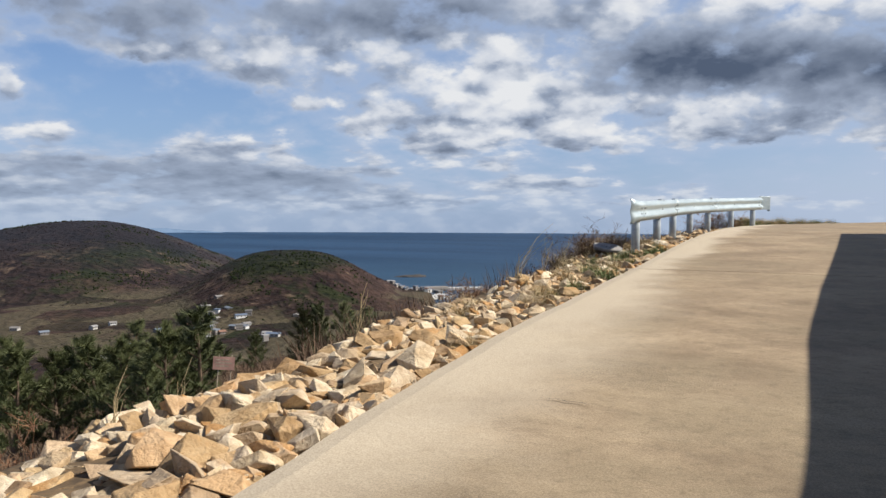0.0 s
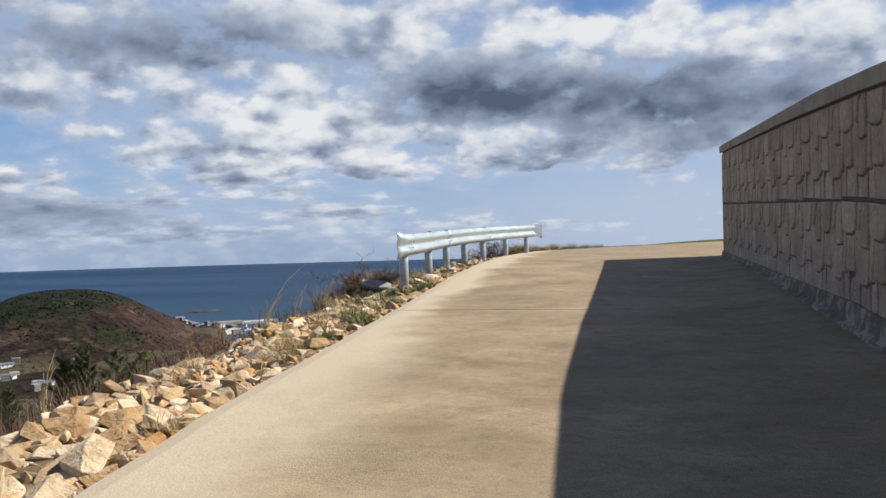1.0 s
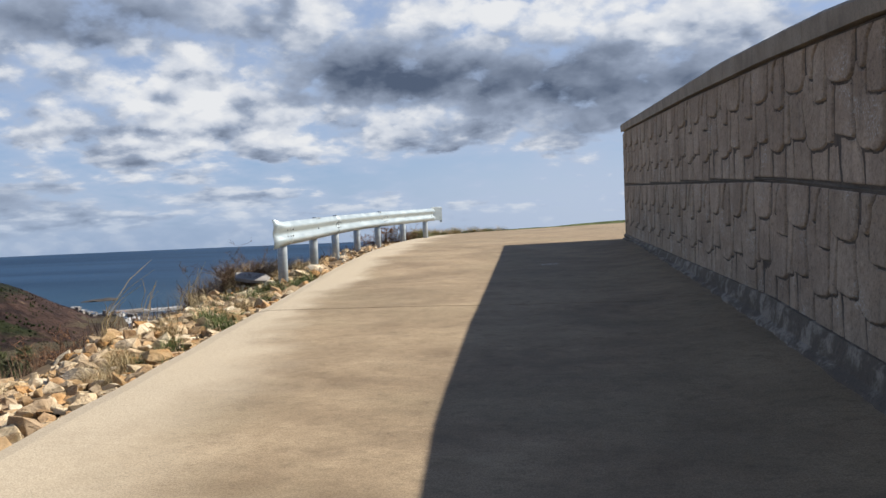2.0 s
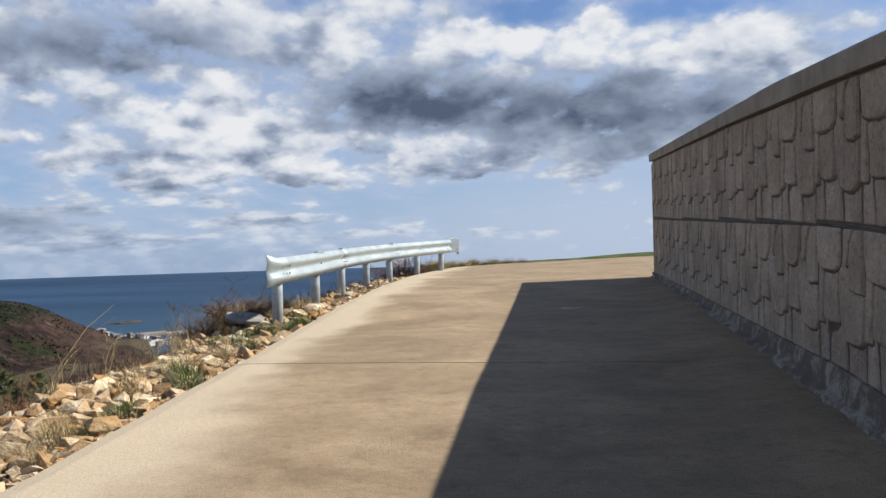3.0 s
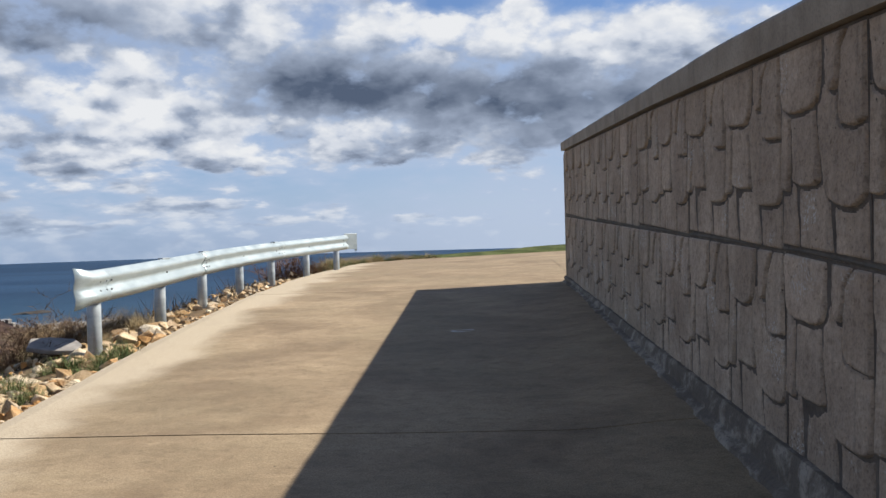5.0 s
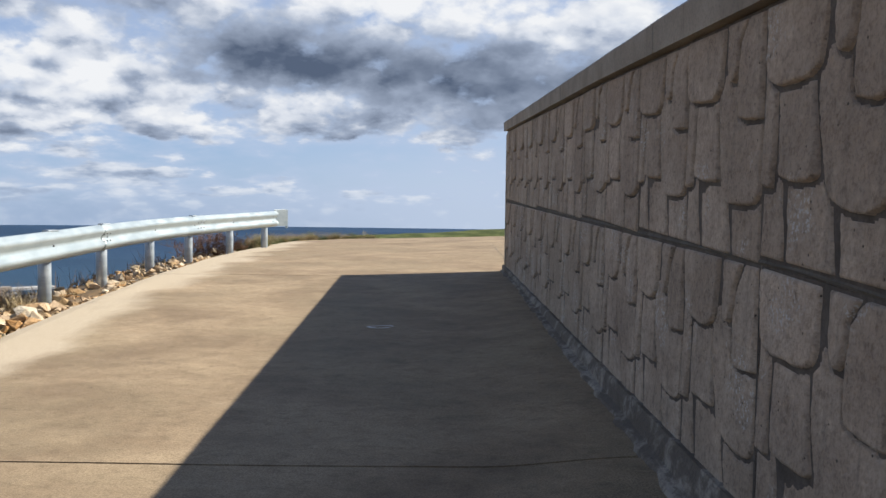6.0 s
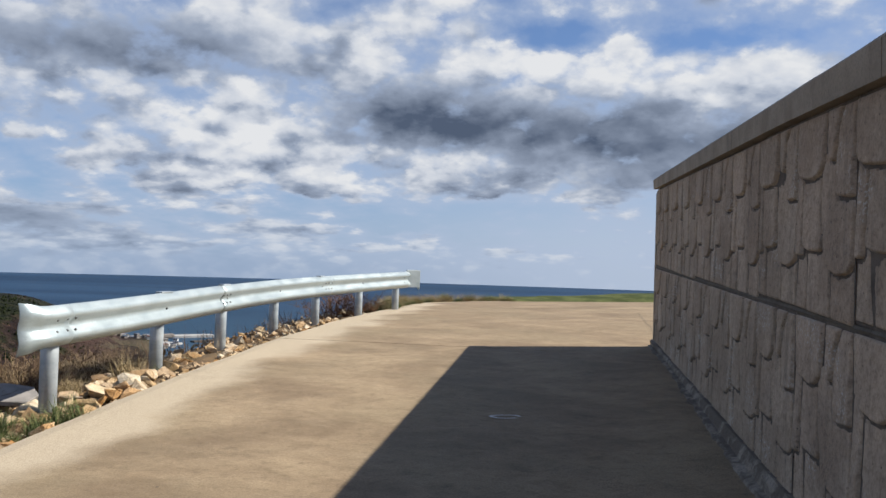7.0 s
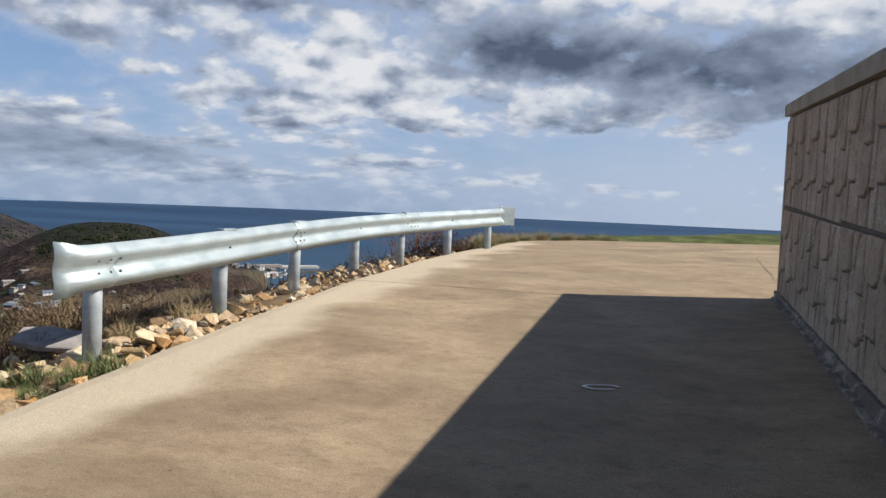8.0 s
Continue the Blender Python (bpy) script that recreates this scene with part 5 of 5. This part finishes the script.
def build_pines():
    rng = random.Random(12)
    kinds = [pine(s, 2.9) for s in (1, 2, 3, 4)]
    spots = [(-56.5, 22, 1.0), (-54.5, 17, 0.85), (-53.2, 26, 1.05), (-51.0, 21, 0.95), (-49.6, 29, 1.15), (-48.4, 19, 0.85), (-46.7, 24, 1.05), (-45.5, 31, 1.25), (-44.0, 25, 1.1), (-43.1, 34, 1.3), (-41.7, 38, 1.3), (-40.2, 33, 1.1), (-38.6, 40, 1.35), (-37.2, 46, 1.3), (-58.5, 24, 1.1), (-60.5, 20, 1.0), (-55.6, 32, 1.2), (-52.2, 36, 1.25), (-47.6, 38, 1.3), (-35.6, 50, 1.3), (-34.0, 56, 1.3), (-50.2, 16, 0.7), (-57.6, 17, 0.8), (-45.0, 20, 0.7), (-63, 23, 1.0), (-32.5, 60, 1.3), (-54.0, 21, 0.95), (-52.0, 19, 0.9), (-49.0, 24, 1.0), (-47.5, 21, 0.9), (-46.0, 27, 1.0), (-44.5, 28, 1.0), (-55.4, 26, 1.0), (-50.5, 26, 1.0), (-42.6, 30, 1.0)]
    for i in range(16):
        spots.append((rng.uniform(-64, -30), rng.uniform(48, 90), rng.uniform(0.8, 1.2)))
    spots = [q for q in spots if q[1] > 20 and not (q[0] > -44 and q[1] < 42) and not (q[1] < 25 and q[0] < -50)]
    spots = [(a, r, size * (0.92 if r > 28 else 1.05)) for a, r, size in spots]
    for n, (az, r, size) in enumerate(spots):
        p = polar(az, r)
        p.x, p.y = p.x - 0.5, p.y - 4.5
        m = pose(p.x, p.y, land_z(p.x, p.y) - 0.1, 0, 0, rng.uniform(0, 360)) @ Matrix.Diagonal((size, size, size * rng.uniform(0.9, 1.1), 1))
        if n < 4:
            kinds[n].matrix_world = m
        else:
            copy_thing(kinds[n % 4], m)


def build_brush():
    """Low brown growth over the slope below the bank."""
    rng = random.Random(77)
    verts, faces = [], []
    for _ in range(6500):
        az, r = rng.uniform(-66, -14), 6 + 70 * rng.random() ** 1.6
        p = polar(az, r)
        if p.x > -7.4:
            continue
        z = land_z(p.x, p.y)
        h = rng.uniform(0.25, 0.8) * (0.7 + r / 60)
        for _ in range(7):
            w = Vector((rng.gauss(0, 0.4), rng.gauss(0, 0.4), 1)) * h
            s = Vector((rng.gauss(0, 1), rng.gauss(0, 1), 0)).normalized() * (0.008 + r * 0.00035)
            q = Vector((p.x + rng.gauss(0, 0.2), p.y + rng.gauss(0, 0.2), z - 0.05))
            base = len(verts)
            verts.extend((tuple(q - s), tuple(q + s), tuple(q + w)))
            faces.append((base, base + 1, base + 2))
    ob = raw("brushwood", verts, faces, M_TWIG)
    tagged(ob, "bare brown brush covering the slope", "brush", kind="stuff")


# ---- the valley and the far shore ----
def build_far_woods():
    rng = random.Random(3)
    for name, mat, label, share in (("far_woods", M_FARWOOD, "dark evergreen woods on the hills", 0), ("far_bare_woods", M_FARBROWN, "bare brown woods on the hills", 1)):
        verts, faces = [], []
        count = 0
        while count < 6500:
            az, r = rng.uniform(-64, -29.5), 250 + 1080 * rng.random() ** 0.8
            p = polar(az, r)
            z = land_z(p.x, p.y)
            if z < -99:
                count += 0.2
                continue
            kind = noise.noise((p.x * 0.006, p.y * 0.006, 3)) + 0.3 * noise.noise((p.x * 0.03, p.y * 0.03, 4)) + (0.25 if az > -42 and z > -70 else 0)
            if (kind > 0.2) == bool(share) or (z < -80 and rng.random() < 0.75):
                count += 0.3
                continue
            count += 1
            h = rng.uniform(1.2, 2.4) * (0.65 if share else 1)
            w = h * rng.uniform(0.4, 0.7)
            base = len(verts)
            sides = 5
            for ring, (rr, zz) in enumerate(((0.75, 0.05), (1.0, 0.45), (0.6, 0.8))):
                for i in range(sides):
                    a = 2 * math.pi * (i + 0.3 * ring) / sides
                    q = rng.uniform(0.7, 1.25)
                    verts.append((p.x + w * rr * q * math.cos(a), p.y + w * rr * q * math.sin(a), z - 1 + h * zz))
            verts.append((p.x, p.y, z - 1 + h * 1.05))
            for ring in (0, 1):
                for i in range(sides):
                    a, b = base + ring * sides + i, base + ring * sides + (i + 1) % sides
                    faces.append((a, b, b + sides, a + sides))
            for i in range(sides):
                faces.append((base + 2 * sides + i, base + 2 * sides + (i + 1) % sides, base + 3 * sides))
        tagged(raw(name, verts, faces, mat), label, "woods", kind="stuff")


def house_kind(w, d, h, roof, seed):
    ob = empty("house")
    bm = bmesh.new()
    box(bm, (-w / 2, -d / 2, -2), (w / 2, d / 2, h))
    part("wall", bm, M_HOUSE, ob)
    bm = bmesh.new()
    e = 0.5
    if roof:
        v = [bm.verts.new(q) for q in ((-w / 2 - e, -d / 2 - e, h), (w / 2 + e, -d / 2 - e, h), (w / 2 + e, d / 2 + e, h), (-w / 2 - e, d / 2 + e, h), (-w / 2 - e, 0, h + roof), (w / 2 + e, 0, h + roof))]
        for f in ((0, 1, 5, 4), (2, 3, 4, 5), (1, 2, 5), (3, 0, 4), (3, 2, 1, 0)):
            bm.faces.new([v[i] for i in f])
    else:
        box(bm, (-w / 2 - 0.3, -d / 2 - 0.3, h), (w / 2 + 0.3, d / 2 + 0.3, h + 0.9))
    part("roof", bm, M_ROOF, ob)
    for i in range(3):
        bm = bmesh.new()
        x = -w / 2 + w * (i + 0.5) / 3
        box(bm, (x - 0.45, -d / 2 - 0.08, 0.7), (x + 0.45, -d / 2 + 0.1, 1.6))
        part("window", bm, M_ROCKFAR, ob)
    return tagged(ob, "small pale house in the valley", "house", "houses of the village")


def build_village():
    rng = random.Random(44)
    kinds = [house_kind(5, 4, 1.9, 1.0, 1), house_kind(6, 4, 2.0, 1.1, 2), house_kind(5, 4, 3.2, 0, 3), house_kind(9, 4.5, 2.2, 1.0, 4)]
    spots = []
    for i in range(42):                      # fishing port below the second hill
        spots.append((rng.uniform(-31.0, -26.6), rng.uniform(960, 1090)))
    for i in range(9):                      # hamlets on the valley floor
        spots.append((rng.uniform(-46, -41), rng.uniform(560, 640)))
    for i in range(8):
        spots.append((rng.uniform(-56, -46), rng.uniform(520, 700)))
    for i in range(7):
        spots.append((rng.uniform(-42, -33), rng.uniform(520, 680)))
    for i in range(13):                      # the village street below the bank
        spots.append((-43.0 + rng.gauss(0, 1.3), 660 + rng.gauss(0, 60)))
    for n, (az, r) in enumerate(spots):
        p = polar(az, r)
        z = max(land_z(p.x, p.y), -98.5)
        m = pose(p.x, p.y, z, 0, 0, rng.uniform(0, 180))
        if n < 4:
            kinds[n].matrix_world = m
        else:
            copy_thing(kinds[rng.randrange(4)], m)


def long_block(name, label, az0, r0, az1, r1, width, low, high, mat):
    a, b = polar(az0, r0), polar(az1, r1)
    d = b - a
    bm = bmesh.new()
    box(bm, (0, -width / 2, low), (d.length, width / 2, high), 0.6)
    ob = part(name, bm, mat)
    ob.matrix_world = pose(a.x, a.y, 0, 0, 0, math.degrees(math.atan2(d.y, d.x)))
    return tagged(ob, label, name.replace("_", " "))


def build_port():
    long_block("breakwater", "long pale concrete breakwater of the port", -29.4, 1085, -24.3, 1110, 14, -103, -96.5, M_PIER)
    long_block("breakwater", "dark rock mole reaching into the sea", -25.6, 1035, -20.6, 1120, 8, -103, -98.0, M_ROCKFAR)
    long_block("quay", "pale concrete quay of the port", -29.0, 960, -26.8, 1020, 26, -103, -97.8, M_PIER)
    long_block("warehouse", "long white port shed", -28.7, 1080, -26.8, 1092, 10, -99, -94.5, M_HOUSE)
    rng = random.Random(9)
    for az, r, w in ((-29.4, 1330, 26), (-28.9, 1345, 15)):
        p = polar(az, r)
        bm = bmesh.new()
        bmesh.ops.create_icosphere(bm, subdivisions=2, radius=1)
        for v in bm.verts:
            v.co *= 1 + 0.4 * noise.noise(v.co * 1.7 + Vector((w, 0, 0)))
            v.co.x, v.co.y, v.co.z = v.co.x * w, v.co.y * 10, v.co.z * 4
        ob = part("islet", bm, M_ROCKFAR)
        ob.matrix_world = pose(p.x, p.y, -100.5, 0, 0, 30)
        tagged(ob, "low dark rock islet off the port", "islet")


def build_sign():
    sign = empty("notice_sign", Matrix())
    a, el, d = radians(-42.3), radians(-10.9), 19.5
    x, y, z = -2.21 + d * math.sin(a) * math.cos(el), -19.85 + d * math.cos(a) * math.cos(el), 0.21 + d * math.sin(el) - 0.35
    stand = pose(x, y, z, 0, 5, 42)
    foot = min(land_z(x, y) - z - 0.15, -0.3)
    bm = bmesh.new()
    box(bm, (-0.24, -0.008, 0.50), (0.24, 0.008, 0.80), 0.003)
    part("board", bm, M_BOARD, sign)
    for x in (-0.12, 0.16):
        bm = bmesh.new()
        tube(bm, [(x, 0.022, foot), (x + 0.01, 0.022, 0.84)], [0.014, 0.013], 7)
        part("stake", bm, M_STAKE, sign)
    for i, (x, z, w) in enumerate(((-0.02, 0.73, 0.30), (0.0, 0.66, 0.36), (-0.03, 0.59, 0.28))):
        bm = bmesh.new()
        box(bm, (x - w / 2, -0.013, z - 0.014), (x + w / 2, -0.0085, z + 0.014))
        part("text_bar", bm, M_STAKE, sign)
    sign.matrix_world = stand
    tagged(sign, "small faded pink notice board on two thin stakes", "sign")


def build_small():
    bm = bmesh.new()
    n = 40
    rings = []
    for r in (0.090, 0.118):
        rings.append([bm.verts.new(((r + 0.008 * math.sin(3 * t)) * 1.15 * math.cos(t), (r + 0.01 * math.cos(2 * t)) * math.sin(t), 0)) for t in (2 * math.pi * i / n * 0.9 for i in range(n))])
    for i in range(n - 1):
        bm.faces.new((rings[0][i], rings[0][i + 1], rings[1][i + 1], rings[1][i]))
    ring = part("chalk_mark", bm, M_CHALK)
    ring.matrix_world = pose(-1.70, -4.95, road_z(-1.7, -4.95) + 0.009, 2.5, 0, 20) @ Matrix.Diagonal((1.0, 0.6, 1.0, 1))
    tagged(ring, "faint chalk ring drawn on the concrete", "marking", kind="structure")


def build_cracks():
    """Fine cracks in the concrete."""
    rng = random.Random(6)
    for name, ends in (("crack", ((-3.95, -15.1), (-3.58, -15.13))), ("crack", ((0.30, 6.2), (0.2, 1.9)))):
        a, b = Vector((*ends[0], 0)), Vector((*ends[1], 0))
        side = (b - a).normalized().cross(Vector((0, 0, 1)))
        n = 26
        line = [a.lerp(b, i / n) + side * (0.03 * noise.noise((i * 0.35, ends[0][0], 2)) + rng.uniform(-0.006, 0.006)) for i in range(n + 1)]
        bm = bmesh.new()
        rows = []
        for i, q in enumerate(line):
            w = 0.004 * (1 - abs(2 * i / n - 1) ** 3) + 0.001
            rows.append([bm.verts.new((*(q + side * s * w).xy, road_z(q.x, q.y) + 0.010)) for s in (-1, 1)])
        for r0, r1 in zip(rows, rows[1:]):
            bm.faces.new((r0[0], r0[1], r1[1], r1[0]))
        tagged(part(name, bm, M_BACK), "thin dark crack in the road concrete", "crack", kind="structure")


build_cracks()
build_tufts()
build_thicket()
build_stalks()
build_shrubs()
build_pines()
build_brush()
build_far_woods()
build_village()
build_port()
build_sign()
build_small()
